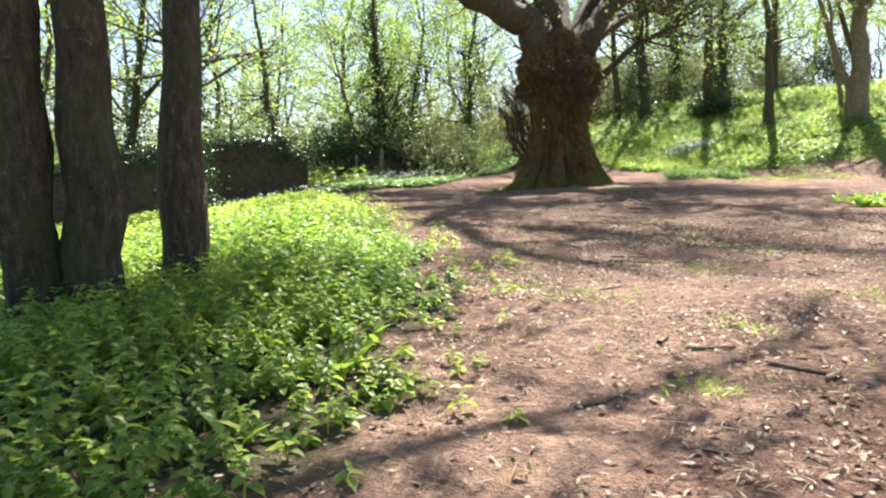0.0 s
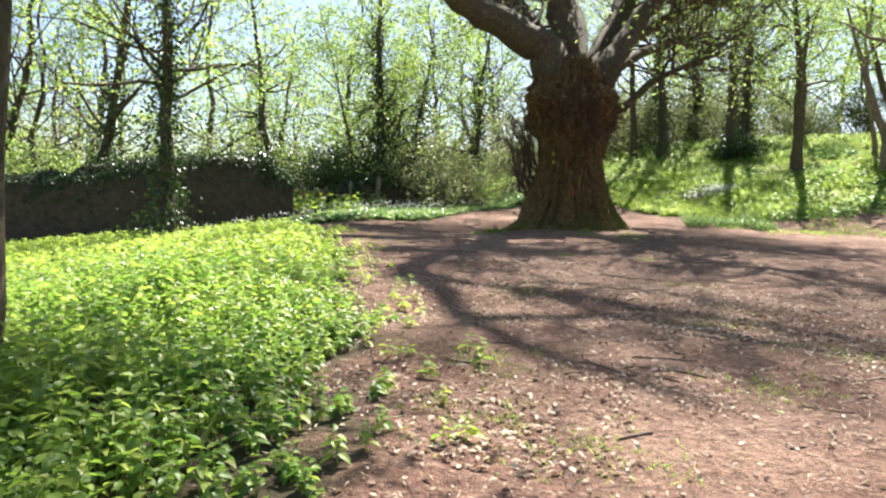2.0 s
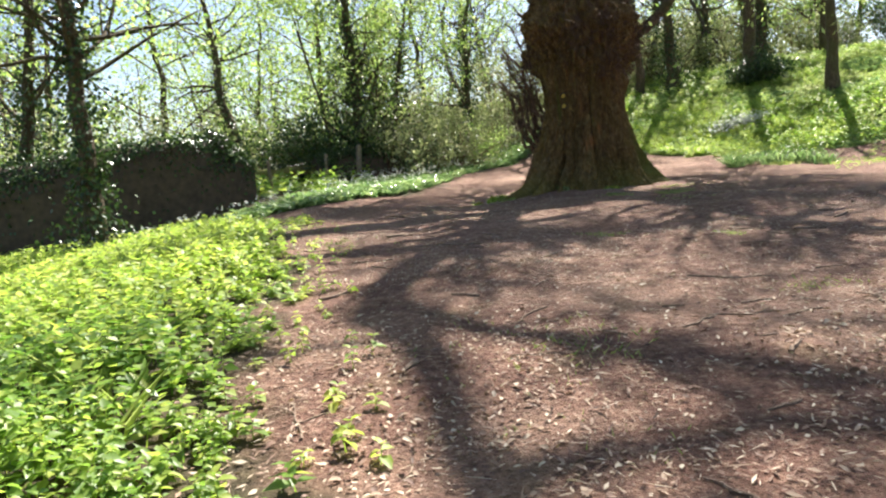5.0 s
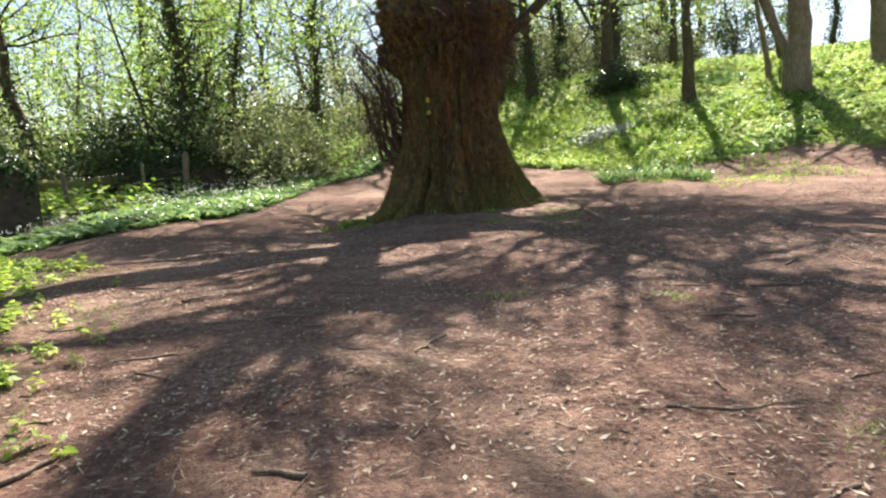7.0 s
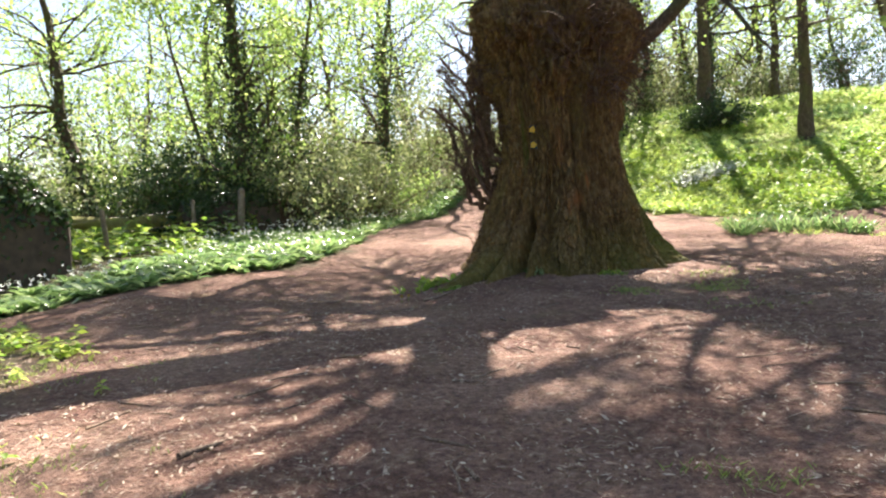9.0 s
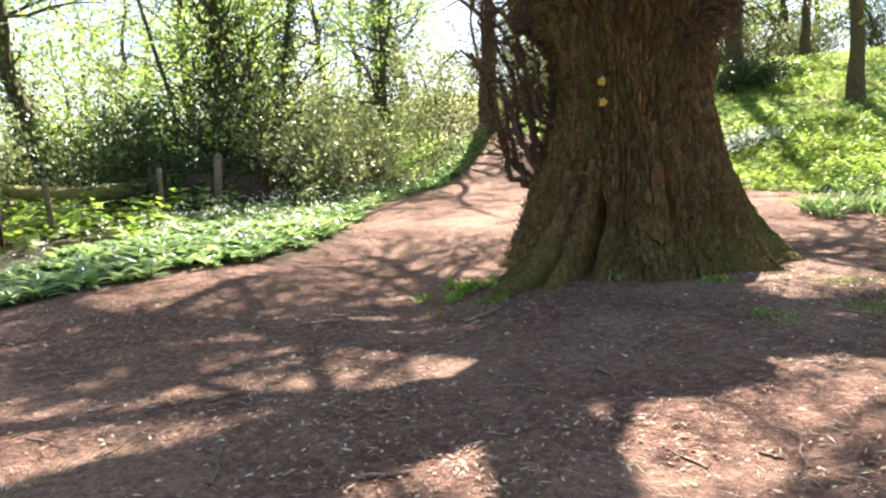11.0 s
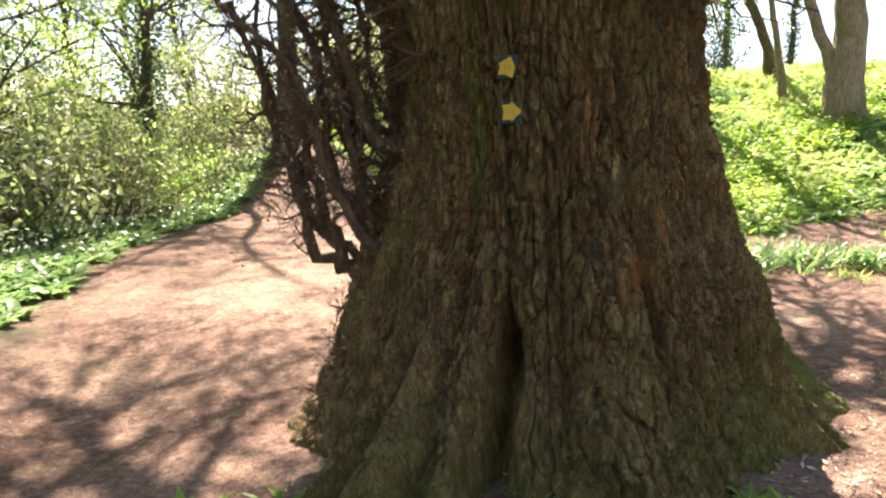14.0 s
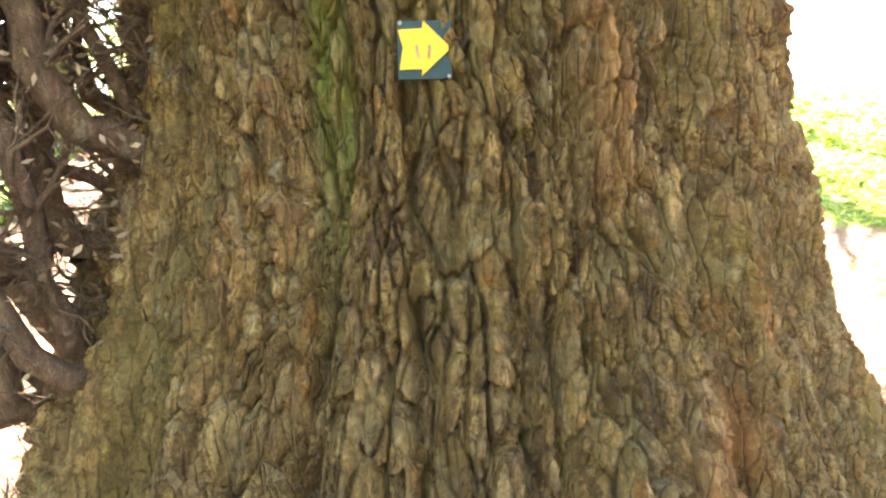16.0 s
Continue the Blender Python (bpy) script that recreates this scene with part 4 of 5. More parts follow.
tree(21.1, 31.4, "low crooked tree on the slope", group=SLOPE, seed=47, height=7, r0=0.2, bare_to=0.35, count=12, per=12, lean=(-0.15, 0), bend=0.7)
tree(12.2, 36.8, "slightly leaning tree at the wood's edge", group=SLOPE, seed=48, height=13, r0=0.27, bare_to=0.35, count=17, per=12, lean=(-0.07, 0), ivy=0.4)
tree(11.0, 37.9, "dark tree at the wood's edge", group=SLOPE, seed=49, height=12, r0=0.2, bare_to=0.35, count=16, per=12, lean=(-0.04, 0), bend=0.3)
BEND = tree(6.9, 38.2, "stout trunk where the path bends", group=SLOPE, seed=50, height=12, r0=0.4, bare_to=0.35, count=17, per=12, bend=0.15)
tree(19.5, 37.0, "slim tree on the crest", group=SLOPE, seed=51, height=10, r0=0.2, bare_to=0.4, count=14, per=12)
tree(17.2, 38.5, "ivy-clad tree on the crest", group=SLOPE, seed=52, height=11, r0=0.3, bare_to=0.35, count=14, per=12, ivy=0.6)

# Unseen boughs, made up to dapple the path behind the oak.
shade_bough(BEND, [(0, 0, 7.0), (-0.6, -1.8, 8.0), (-1.2, -3.8, 8.8), (-2.0, -6.0, 9.2)], [0.13, 0.1, 0.07, 0.03], 311, 26, 8)
shade_bough(BEND, [(0, 0, 8.5), (-1.6, -1.6, 9.4), (-3.0, -3.4, 10.0), (-4.4, -5.0, 10.4)], [0.12, 0.09, 0.07, 0.03], 312, 26, 8)
shade_bough(BEND, [(0, 0, 6.0), (0.2, -2.2, 7.4), (-0.2, -4.6, 8.2), (0.0, -7.0, 8.8)], [0.13, 0.1, 0.07, 0.03], 313, 26, 8)

# ivy-clad trees by the old wall and fence
IVIED = "ivy-clad trees by the fence"
tree(-6.0, 18.0, "tall tree thickly wrapped in dark ivy", group=IVIED, seed=61, height=11, r0=0.2, bare_to=0.3, count=27, per=11, ivy=0.9, bend=0.15)
tree(-1.5, 28.2, "bushy tree smothered in dark ivy", group=IVIED, seed=62, height=9, r0=0.26, bare_to=0.2, count=31, per=12, ivy=0.85, reach=0.26)
tree(-0.7, 29.2, "slender stem wrapped in dark ivy", group=IVIED, seed=63, height=8, r0=0.12, bare_to=0.3, count=20, per=11, ivy=0.7, lean=(0.1, 0))
tree(-2.4, 29.0, "slender leaning stem in young leaf", group=IVIED, seed=64, height=8, r0=0.08, bare_to=0.3, count=17, per=11, lean=(-0.22, 0))
tree(2.4, 34.0, "ivy-topped leaning tree in young leaf", group=IVIED, seed=65, height=9, r0=0.2, bare_to=0.3, count=20, per=11, ivy=0.8, lean=(0.06, 0), bend=0.5)
tree(-5.6, 29.0, "leaning ivy-clad trunk behind the fence", group=IVIED, seed=66, height=9, r0=0.22, bare_to=0.3, count=20, per=11, ivy=0.5, lean=(-0.15, 0.02), bend=0.5)
tree(-9.5, 21.5, "bare leaning tree with ivy", group=IVIED, seed=67, height=10, r0=0.2, bare_to=0.3, count=24, per=12, ivy=0.6, lean=(0.12, 0))

# the wood behind: a few kinds, repeated
KINDS = [
    tree(-9.0, 30.0, "woodland tree in young leaf", group="woodland trees", seed=71, height=11, r0=0.16, bare_to=0.18, count=18, per=7, leaf=0.19, ivy=0.3, reach=0.5, bend=0.7),
    tree(-13.0, 25.0, "woodland tree in young leaf", group="woodland trees", seed=72, height=9, r0=0.13, bare_to=0.12, count=19, per=7, leaf=0.19, bend=0.9, reach=0.5),
    tree(0.5, 41.0, "woodland tree in young leaf", group="woodland trees", seed=73, height=12, r0=0.17, bare_to=0.2, count=18, per=7, leaf=0.2, ivy=0.45, reach=0.48, bend=0.6),
    tree(-4.0, 37.0, "bare-branched woodland tree with few leaves", group="woodland trees", seed=74, height=12, r0=0.18, bare_to=0.28, count=18, per=3, leaf=0.12, bend=1.0, reach=0.5),
]
g3 = np.random.default_rng(5)
SPOTS = []
for _ in range(9000):
    x, y = g3.uniform(-45, 40), g3.uniform(14, 75)
    path_x = np.interp(y, LEFT_Y, LEFT_X)
    wood_left = (x < path_x - 5.0) and (y > 26 + 0.3 * x) and not (x > -9 and y < 31)
    wood_far = y > 41 and path_x - 4 < x < 12
    wood_crest = 10 < x < 23 and y > 41
    wood_right = x >= 23 and y > 48
    if not (wood_left or wood_far or wood_crest or wood_right):
        continue
    if all(math.hypot(x - a, y - b) > 3.4 for a, b in SPOTS):
        SPOTS.append((x, y))
    if len(SPOTS) >= 54:
        break
SPOTS += [(15.5, 41), (18.5, 42.5), (22, 41.5), (25, 40), (27.5, 36), (16.5, 45), (20, 46), (24, 45), (29, 41), (31, 34), (27, 47)]
for i, (x, y) in enumerate(SPOTS):
    s = g3.uniform(0.75, 1.2)
    copy_thing(KINDS[i % 4], pose(x, y, float(lie(x, y)) - 0.05, g3.uniform(-9, 9), g3.uniform(-9, 9), g3.uniform(0, 360)) @ Matrix.Scale(s, 4))


# ---- plants on the ground ----
def scatter(g, x0, x1, y0, y1, per_m2, keep):
    n = int((x1 - x0) * (y1 - y0) * per_m2)
    x, y = g.uniform(x0, x1, n), g.uniform(y0, y1, n)
    on = g.random(n) < keep(x, y)
    return x[on], y[on]


def round_ways(g, n, tilt):
    a = g.uniform(0, 2 * np.pi, n)
    return np.stack([np.cos(a), np.sin(a), tilt], -1), a


def nettles(geo, g, x, y, height, nodes=6, size=0.075, big=True):
    """Upright plants with pairs of toothed leaves, small at the top."""
    n = len(x)
    z = lie(x, y)
    lean = g.normal(size=(n, 2)) * 0.12
    turn = g.uniform(0, 2 * np.pi, n)
    for k in range(nodes):
        f = (k + 1) / nodes
        base = np.stack([x + lean[:, 0] * f * height, y + lean[:, 1] * f * height, z + height * (0.18 + 0.82 * f)], -1)
        for half in (0, np.pi):
            a = turn + k * np.pi / 2 + half + g.normal(size=n) * 0.25
            way = np.stack([np.cos(a), np.sin(a), 0.15 - 0.55 * g.random(n) + 0.5 * (f > 0.9)], -1)
            length = size * (1.25 - 0.6 * f) * g.uniform(0.7, 1.35, n) * (0.7 + height)
            if big:
                broad(geo, base, way, np.tile((0, 0, 1.0), (n, 1)) + g.normal(size=(n, 3)) * 0.25, length, length * 0.62)
            else:
                leaves(geo, base, way, np.tile((0, 0, 1.0), (n, 1)) + g.normal(size=(n, 3)) * 0.3, length * 1.15, length * 0.75)
    top = np.stack([x + lean[:, 0] * height, y + lean[:, 1] * height, z + height], -1)
    foot = np.stack([x, y, z - 0.02], -1)
    w = np.array([0.004, 0, 0])
    v = np.stack([foot - w, foot + w, top], 1)
    geo.add(v, np.arange(n * 3).reshape(-1, 3))


def rosettes(geo, g, x, y, count, length, width, tilt=1.0, curl=0.35, fold=0.2):
    """Tufts of broad or strap leaves from one foot."""
    z = lie(x, y)
    for _ in range(count):
        n = len(x)
        way, _a = round_ways(g, n, tilt * g.uniform(0.35, 1.5, n))
        at = np.stack([x, y, z - 0.01], -1) + g.normal(size=(n, 3)) * (0.03, 0.03, 0)
        broad(geo, at, way, np.tile((0, 0, 1.0), (n, 1)) - way * 0.2, length * g.uniform(0.6, 1.3, n), width * g.uniform(0.7, 1.2, n), fold, curl)


def blades(geo, g, x, y, count, length, width=0.006):
    """Grass: narrow bent blades."""
    z = lie(x, y)
    for _ in range(count):
        n = len(x)
        way, _a = round_ways(g, n, g.uniform(0.8, 3.0, n))
        at = np.stack([x, y, z - 0.01], -1) + g.normal(size=(n, 3)) * (0.04, 0.04, 0)
        leaves(geo, at, way, np.tile((0, 0, 1.0), (n, 1)), length * g.uniform(0.5, 1.4, n), width, 0.1, 0.35, 0.25)


def stuff(name, geo, mat, label, category):
    return tagged(place(name, geo, mat), label, category, kind="stuff")


def left_depth(x, y):
    return np.interp(y, LEFT_Y, LEFT_X) - x


gp = np.random.default_rng(101)
geo = Geo()
x, y = scatter(gp, -6.4, 0.6, -2.4, 7.0, 120, lambda x, y: (1 - bare(x, y)) * smooth(-6.4, -4.2, x + 0.6 * value2(x, y, 45)) * smooth(-2.4, -0.4, y + 0.5 * value2(x, y, 46)) * (0.35 + 0.65 * smooth(0.0, 0.5, left_depth(x, y))))
nettles(geo, gp, x, y, (0.10 + 0.25 * smooth(0.0, 1.4, left_depth(x, y)) * (0.75 + 0.6 * value2(x * 1.1, y * 1.1, 44))) * gp.uniform(0.5, 1.35, len(x)), 6, 0.068)
low_bed = lambda x, y: (1 - bare(x, y)) * (y < 16.9 - 0.35 * (x + 2)) * (0.5 + 0.5 * smooth(0, 0.5, left_depth(x, y)))
low_height = lambda x, y: (0.09 + 0.15 * smooth(0, 1.0, left_depth(x, y))) * gp.uniform(0.6, 1.3, len(x))
x, y = scatter(gp, -9, 0.3, 6.2, 12, 60, lambda x, y: low_bed(x, y) * smooth(6.0, 7.5, y) * smooth(11.5, 8.0, y))
nettles(geo, gp, x, y, low_height(x, y), 5, 0.085, False)
stuff("nettle_bed", geo, NETTLE, "dense bed of bright green nettles and dog's mercury", "nettles")
# Far bed: the same nettles, with sunlight put into the colour.
geo = Geo()
x, y = scatter(gp, -9, 0.3, 7.0, 19.0, 60, lambda x, y: low_bed(x, y) * smooth(7.5, 11.0, y))
nettles(geo, gp, x, y, low_height(x, y), 5, 0.095, False)
x, y = scatter(gp, -20, -1, -7, 20, 14, lambda x, y: (1 - bare(x, y)) * np.maximum(smooth(-4.2, -6.2, x), smooth(0.0, -2.0, y)) * smooth(-7, -3, y + value2(x, y, 47)))
nettles(geo, gp, x, y, 0.2 * gp.uniform(0.7, 1.3, len(x)), 4, 0.13, False)
x, y = scatter(gp, -1.5, 1.6, -0.5, 15, 14, lambda x, y: np.exp(-((left_depth(x, y) + 0.25) / 0.35) ** 2) * 0.8)
nettles(geo, gp, x, y, 0.08 * gp.uniform(0.5, 1.4, len(x)), 3, 0.08)
stuff("sun_tinted_nettles", geo, SUN_TINTED, "yellow-green nettles beyond the trunks, sunlight put into the leaf colour", "nettles")

geo = Geo()
x, y = scatter(gp, -4.5, 0.5, -1, 16.5, 6.5, lambda x, y: (1 - bare(x, y)) * (left_depth(x, y) > 0.5) * (left_depth(x, y) < 2.6) * (value2(x * 0.8, y * 0.8, 40) > -0.1))
blades(geo, gp, x, y, 11, 0.24, 0.008)
stuff("grass_tufts", geo, HILL, "tall bright grass tufts among the nettles", "grass")

geo = Geo()
x, y = scatter(gp, -4.5, 0.6, -1.5, 9, 12, lambda x, y: (1 - bare(x, y)) * (left_depth(x, y) > 0.1) * (left_depth(x, y) < 3.2) * smooth(-0.3, 0.3, value2(x * 0.9 + 7, y * 0.9, 49)))
rosettes(geo, gp, x, y, 7, 0.15, 0.05, 1.7, 0.4)
stuff("broad_leaf_plants", geo, NETTLE, "fresh green broad leaves growing among the nettles", "plants")

geo, white = Geo(), Geo()
x, y = scatter(gp, -9, 7, 17, 38, 34, lambda x, y: (left_depth(x, y) > 0.05) * (left_depth(x, y) < 3.6 + 0.5 * value2(x, y, 42)) * (1 - bare(x, y)))
rosettes(geo, gp, x, y, 8, 0.25, 0.105, 1.3, 0.55)
stuff("wild_garlic_bed", geo, GARLIC, "strip of glossy wild garlic leaves beside the path", "wild garlic")
on = gp.random(len(x)) < 0.35
fx, fy = x[on], y[on]
c = np.stack([fx, fy, lie(fx, fy) + gp.uniform(0.26, 0.38, len(fx))], -1)
at = np.repeat(c, 5, 0) + gp.normal(size=(len(c) * 5, 3)) * 0.014
leaves(white, at, gp.normal(size=at.shape), np.tile((0, 0, 1.0), (len(at), 1)), 0.035, 0.024)
stuff("garlic_flowers", white, PETAL, "small white star flower heads of wild garlic", "flowers")

geo = Geo()
x, y = scatter(gp, -32, 8, 20, 50, 6, lambda x, y: (left_depth(x, y) > 3.0) * (y > 22.5 + 0.3 * x) * (0.4 + 0.6 * (value2(x * 0.4, y * 0.4, 43) > -0.2)))
nettles(geo, gp, x, y, 0.38 * gp.uniform(0.5, 1.5, len(x)), 4, 0.2, False)
stuff("undergrowth", geo, NETTLE, "rough green undergrowth beneath the trees", "undergrowth")

# the sunlit slope
geo = Geo()
green_right = lambda x, y: (1 - bare(x, y)) * (left_depth(x, y) < 0)
x, y = scatter(gp, 7.2, 20, 17, 34, 48, lambda x, y: green_right(x, y) * smooth(-0.7, 0.2, value2(x * 0.5, y * 0.5, 50) + 0.3))
nettles(geo, gp, x, y, 0.08 * gp.uniform(0.5, 1.3, len(x)) * (0.5 + 1.5 * smooth(-0.1, 0.6, value2(x * 0.7, y * 0.7, 51))), 4, 0.105, False)
x, y = scatter(gp, 7, 34, 17, 52, 12, lambda x, y: green_right(x, y) * ((x > 19) | (y > 33)))
nettles(geo, gp, x, y, 0.24 * gp.uniform(0.5, 1.4, len(x)), 4, 0.17, False)
stuff("meadow_plants", geo, HILL, "low sunlit yellow-green plants covering the slope", "plants")
# These herbs carry the slope's brightly sunlit patch in their leaf colour.
geo = Geo()
x, y = scatter(gp, 6.8, 14, 21.5, 33, 60, lambda x, y: green_right(x, y) * smooth(-0.1, 0.5, 1.1 - np.hypot((x - 10.0) / 3.6, (y - 27.5) / 4.5) + 0.4 * value2(x * 0.8, y * 0.8, 59)))
nettles(geo, gp, x, y, 0.16 * gp.uniform(0.6, 1.4, len(x)), 4, 0.11, False)
stuff("sun_tinted_herbs", geo, SUN_TINTED, "drift of yellow-green herbs on the slope, sunlight put into the leaf colour", "plants")
geo = Geo()
x, y = scatter(gp, 7.5, 26, 18, 42, 34, lambda x, y: green_right(x, y) * smooth(0.12, 0.4, value2(x * 0.33 + 9, y * 0.5, 57) + 0.35 * value2(x * 1.3, y * 1.3, 58)))
nettles(geo, gp, x, y, 0.22 * gp.uniform(0.5, 1.4, len(x)), 4, 0.12, False)
stuff("nettle_clumps", geo, NETTLE, "taller dark green nettle clumps across the slope", "nettles")
geo = Geo()
x, y = scatter(gp, 7.2, 26, 17, 36, 9, green_right)
blades(geo, gp, x, y, 9, 0.18, 0.014)
stuff("meadow_grass", geo, HILL, "short bright grass on the slope", "grass")
geo = Geo()
x, y = scatter(gp, 8, 26, 19, 34, 26, lambda x, y: green_right(x, y) * (value2(x * 0.45 + 3, y * 0.6, 55) > 0.38))
rosettes(geo, gp, x, y, 6, 0.26, 0.07, 0.9, 0.45)
stuff("broadleaf_patch", geo, GARLIC, "patches of darker broad leaves on the slope", "plants")
geo = Geo()
at = np.stack([gp.normal(11.3, 0.6, 800), gp.normal(27.9, 0.35, 800), np.zeros(800)], -1)
at[:, 2] = lie(at[:, 0], at[:, 1]) + gp.uniform(0.14, 0.30, 800)
leaves(geo, at, gp.normal(size=at.shape) * (1, 1, 0.3), np.tile((0, 0, 1.0), (800, 1)), 0.1, 0.08)
stuff("white_blossom", geo, PETAL, "drift of white spring flowers on the grass", "flowers")


def tuft(x, y, count, length, width, mat, label, name="plant_tuft", spread_m=0.25, plants=14, tilt=1.6, category="plant"):
    g = np.random.default_rng(int(abs(x * 971 + y * 577)))
    geo = Geo()
    px, py = x + g.normal(size=plants) * spread_m, y + g.normal(size=plants) * spread_m * 0.8
    rosettes(geo, g, px, py, count, length, width, tilt, 0.35)
    return tagged(place(name, geo, mat), label, category, "tufts beside the oak", "stuff")


for cx, cy in ((8.0, 20.7), (8.4, 21.0), (8.9, 20.8), (9.3, 20.5), (9.6, 20.2)):
    tuft(cx, cy, 9, 0.38, 0.035, GARLIC, "clump of strappy daffodil leaves by bare earth", "daffodil_clump", 0.22, 14, 1.8)
tuft(2.05, 17.85, 6, 0.12, 0.04, NETTLE, "small green weeds at the oak's root", "weed_tuft", 0.2, 26)
tuft(2.2, 17.25, 6, 0.08, 0.03, NETTLE, "small green weeds at the oak's root", "weed_tuft", 0.1, 8)
tuft(3.28, 17.35, 8, 0.12, 0.018, GARLIC, "bluish-green weed tuft against the oak's foot", "weed_tuft", 0.07, 10, 2.0)
tuft(4.13, 17.0, 5, 0.10, 0.035, NETTLE, "tiny weed against the oak's foot", "weed_tuft", 0.05, 5)
tuft(7.9, 10.4, 8, 0.24, 0.06, NETTLE, "leafy green weeds at the earth's edge", "weed_tuft", 0.3, 26)

geo = Geo()
for cx, cy, n, w in ((4.9, 15.9, 150, 0.16), (3.9, 15.85, 80, 0.12), (5.2, 16.6, 60, 0.2), (4.6, 15.0, 30, 0.2), (2.6, 11.7, 40, 0.12), (3.7, 11.0, 26, 0.1), (2.9, 6.3, 40, 0.18), (1.2, 3.6, 60, 0.18), (0.9, 5.0, 70, 0.22), (2.5, 4.6, 60, 0.2), (3.2, 3.2, 90, 0.3), (1.9, 2.6, 40, 0.12), (1.3, 1.6, 60, 0.08), (2.9, 1.9, 60, 0.2), (3.4, 5.4, 60, 0.25), (1.6, 7.6, 30, 0.16), (0.8, 4.0, 60, 0.2), (3.4, 8.8, 30, 0.15), (-1.3, 14.2, 90, 0.35), (-0.5, 12.4, 40, 0.3)):
    x, y = gp.normal(cx, w, n), gp.normal(cy, w * 0.8, n)
    blades(geo, gp, x[::2], y[::2], 6, 0.05, 0.004)
x, y = scatter(gp, -0.5, 5, 0, 9, 16, lambda x, y: bare(x, y) * (value2(x * 0.9, y * 0.9, 60) > 0.15))
blades(geo, gp, x, y, 3, 0.045, 0.005)
x, y = scatter(gp, 8.6, 13.5, 17.5, 23, 30, lambda x, y: bare(x, y) * smooth(17.5, 19.5, y) * (value2(x * 0.8, y * 0.8, 63) > -0.25))
blades(geo, gp, x, y, 5, 0.10, 0.010)
stuff("sparse_grass", geo, HILL, "sparse tufts of fresh grass on bare earth", "grass")

# ---- litter and sticks ----
geo = Geo()
x, y = scatter(gp, -2, 7, -1, 18, 760, lambda x, y: np.maximum(bare(x, y), 0.9 * (left_depth(x, y) < 0.9)) * (0.35 + 0.65 * smooth(-0.2, 0.4, value2(x * 1.4, y * 1.4, 61))))
n = len(x)
way, _a = round_ways(gp, n, gp.normal(size=n) * 0.18)
at = np.stack([x, y, lie(x, y) + 0.006 + 0.008 * gp.random(n)], -1)
leaves(geo, at, way, np.tile((0, 0, 1.0), (n, 1)) + gp.normal(size=(n, 3)) * 0.3, 0.014 + 0.055 * gp.random(n) ** 2, 0.004 + 0.018 * gp.random(n) ** 2, 0.15)
x, y = scatter(gp, -1.5, 6.5, -1, 9.5, 330, lambda x, y: bare(x, y) * smooth(9.5, 6.5, y) * (0.12 + 0.88 * smooth(-0.1, 0.45, value2(x * 1.1 + 4, y * 1.1, 62) + 0.5 * value2(x * 4, y * 4, 64))))
n = len(x)
way, _a = round_ways(gp, n, gp.normal(size=n) * 0.25)
at = np.stack([x, y, lie(x, y) + 0.008 + 0.01 * gp.random(n)], -1)
broad(geo, at, way, np.tile((0, 0, 1.0), (n, 1)) + gp.normal(size=(n, 3)) * 0.35, 0.02 + 0.035 * gp.random(n), 0.010 + 0.020 * gp.random(n), 0.25, 0.3)
x, y = scatter(gp, -1.5, 6.5, -1, 17, 110, lambda x, y: bare(x, y) * (0.3 + 0.7 * smooth(-0.3, 0.4, value2(x * 2, y * 2, 65))))
n = len(x)
way, _a = round_ways(gp, n, gp.normal(size=n) * 0.1)
at = np.stack([x, y, lie(x, y) + 0.01], -1)
leaves(geo, at, way, np.tile((0, 0, 1.0), (n, 1)), 0.05 + 0.12 * gp.random(n) ** 2, 0.005, 0.8, 0.5)
stuff("leaf_litter", geo, LITTER, "dry leaf scraps and bark chips on the earth", "leaf litter")


def stick(x, y, length, turn, thick, label="dry brown twig lying on the earth"):
    g = np.random.default_rng(int(abs(x * 7919 + y * 6133 + turn)))
    n = 7
    s = np.linspace(-0.5, 0.5, n) * length
    side = np.cumsum(g.normal(size=n)) * length * 0.035
    c, d = math.cos(turn), math.sin(turn)
    px, py = x + s * c - side * d, y + s * d + side * c
    pz = lie(px, py) + thick * 0.8
    geo = Geo()
    tube(geo, np.stack([px, py, pz], -1), np.linspace(thick, thick * 0.55, n), 6, 0.3, 3)
    if length > 0.35:
        k = 4
        q = np.array([[px[k], py[k], pz[k]], [px[k] - d * 0.06 + c * 0.08, py[k] + c * 0.06 + d * 0.08, pz[k] + 0.01], [px[k] - d * 0.13 + c * 0.14, py[k] + c * 0.13 + d * 0.14, pz[k]]])
        tube(geo, q, [thick * 0.6, thick * 0.45, thick * 0.3], 5)
    tagged(place("stick", geo, STICKWOOD), label, "stick", "twigs on the ground")


stick(2.05, 5.15, 0.4, 0.1, 0.008)
stick(2.55, 8.0, 0.5, 0.05, 0.008)
stick(2.9, 9.1, 0.6, -0.3, 0.008)
stick(5.3, 15.2, 0.45, 0.1, 0.014)
stick(4.7, 14.9, 0.35, -0.2, 0.012)
stick(1.95, 16.75, 0.45, 0.7, 0.02)
stick(1.0, 11.6, 0.5, -0.2, 0.012)
for _ in range(270):
    x, y = gp.uniform(-1.0, 6.0), gp.uniform(0.3, 17)
    if bare(x, y) > 0.8 and math.hypot(x - 4.05, y - 18.6) > 2.3:
        stick(x, y, gp.uniform(0.08, 0.42), gp.uniform(0, 6.3), gp.uniform(0.004, 0.010) * (1.8 if gp.random() < 0.15 else 1))


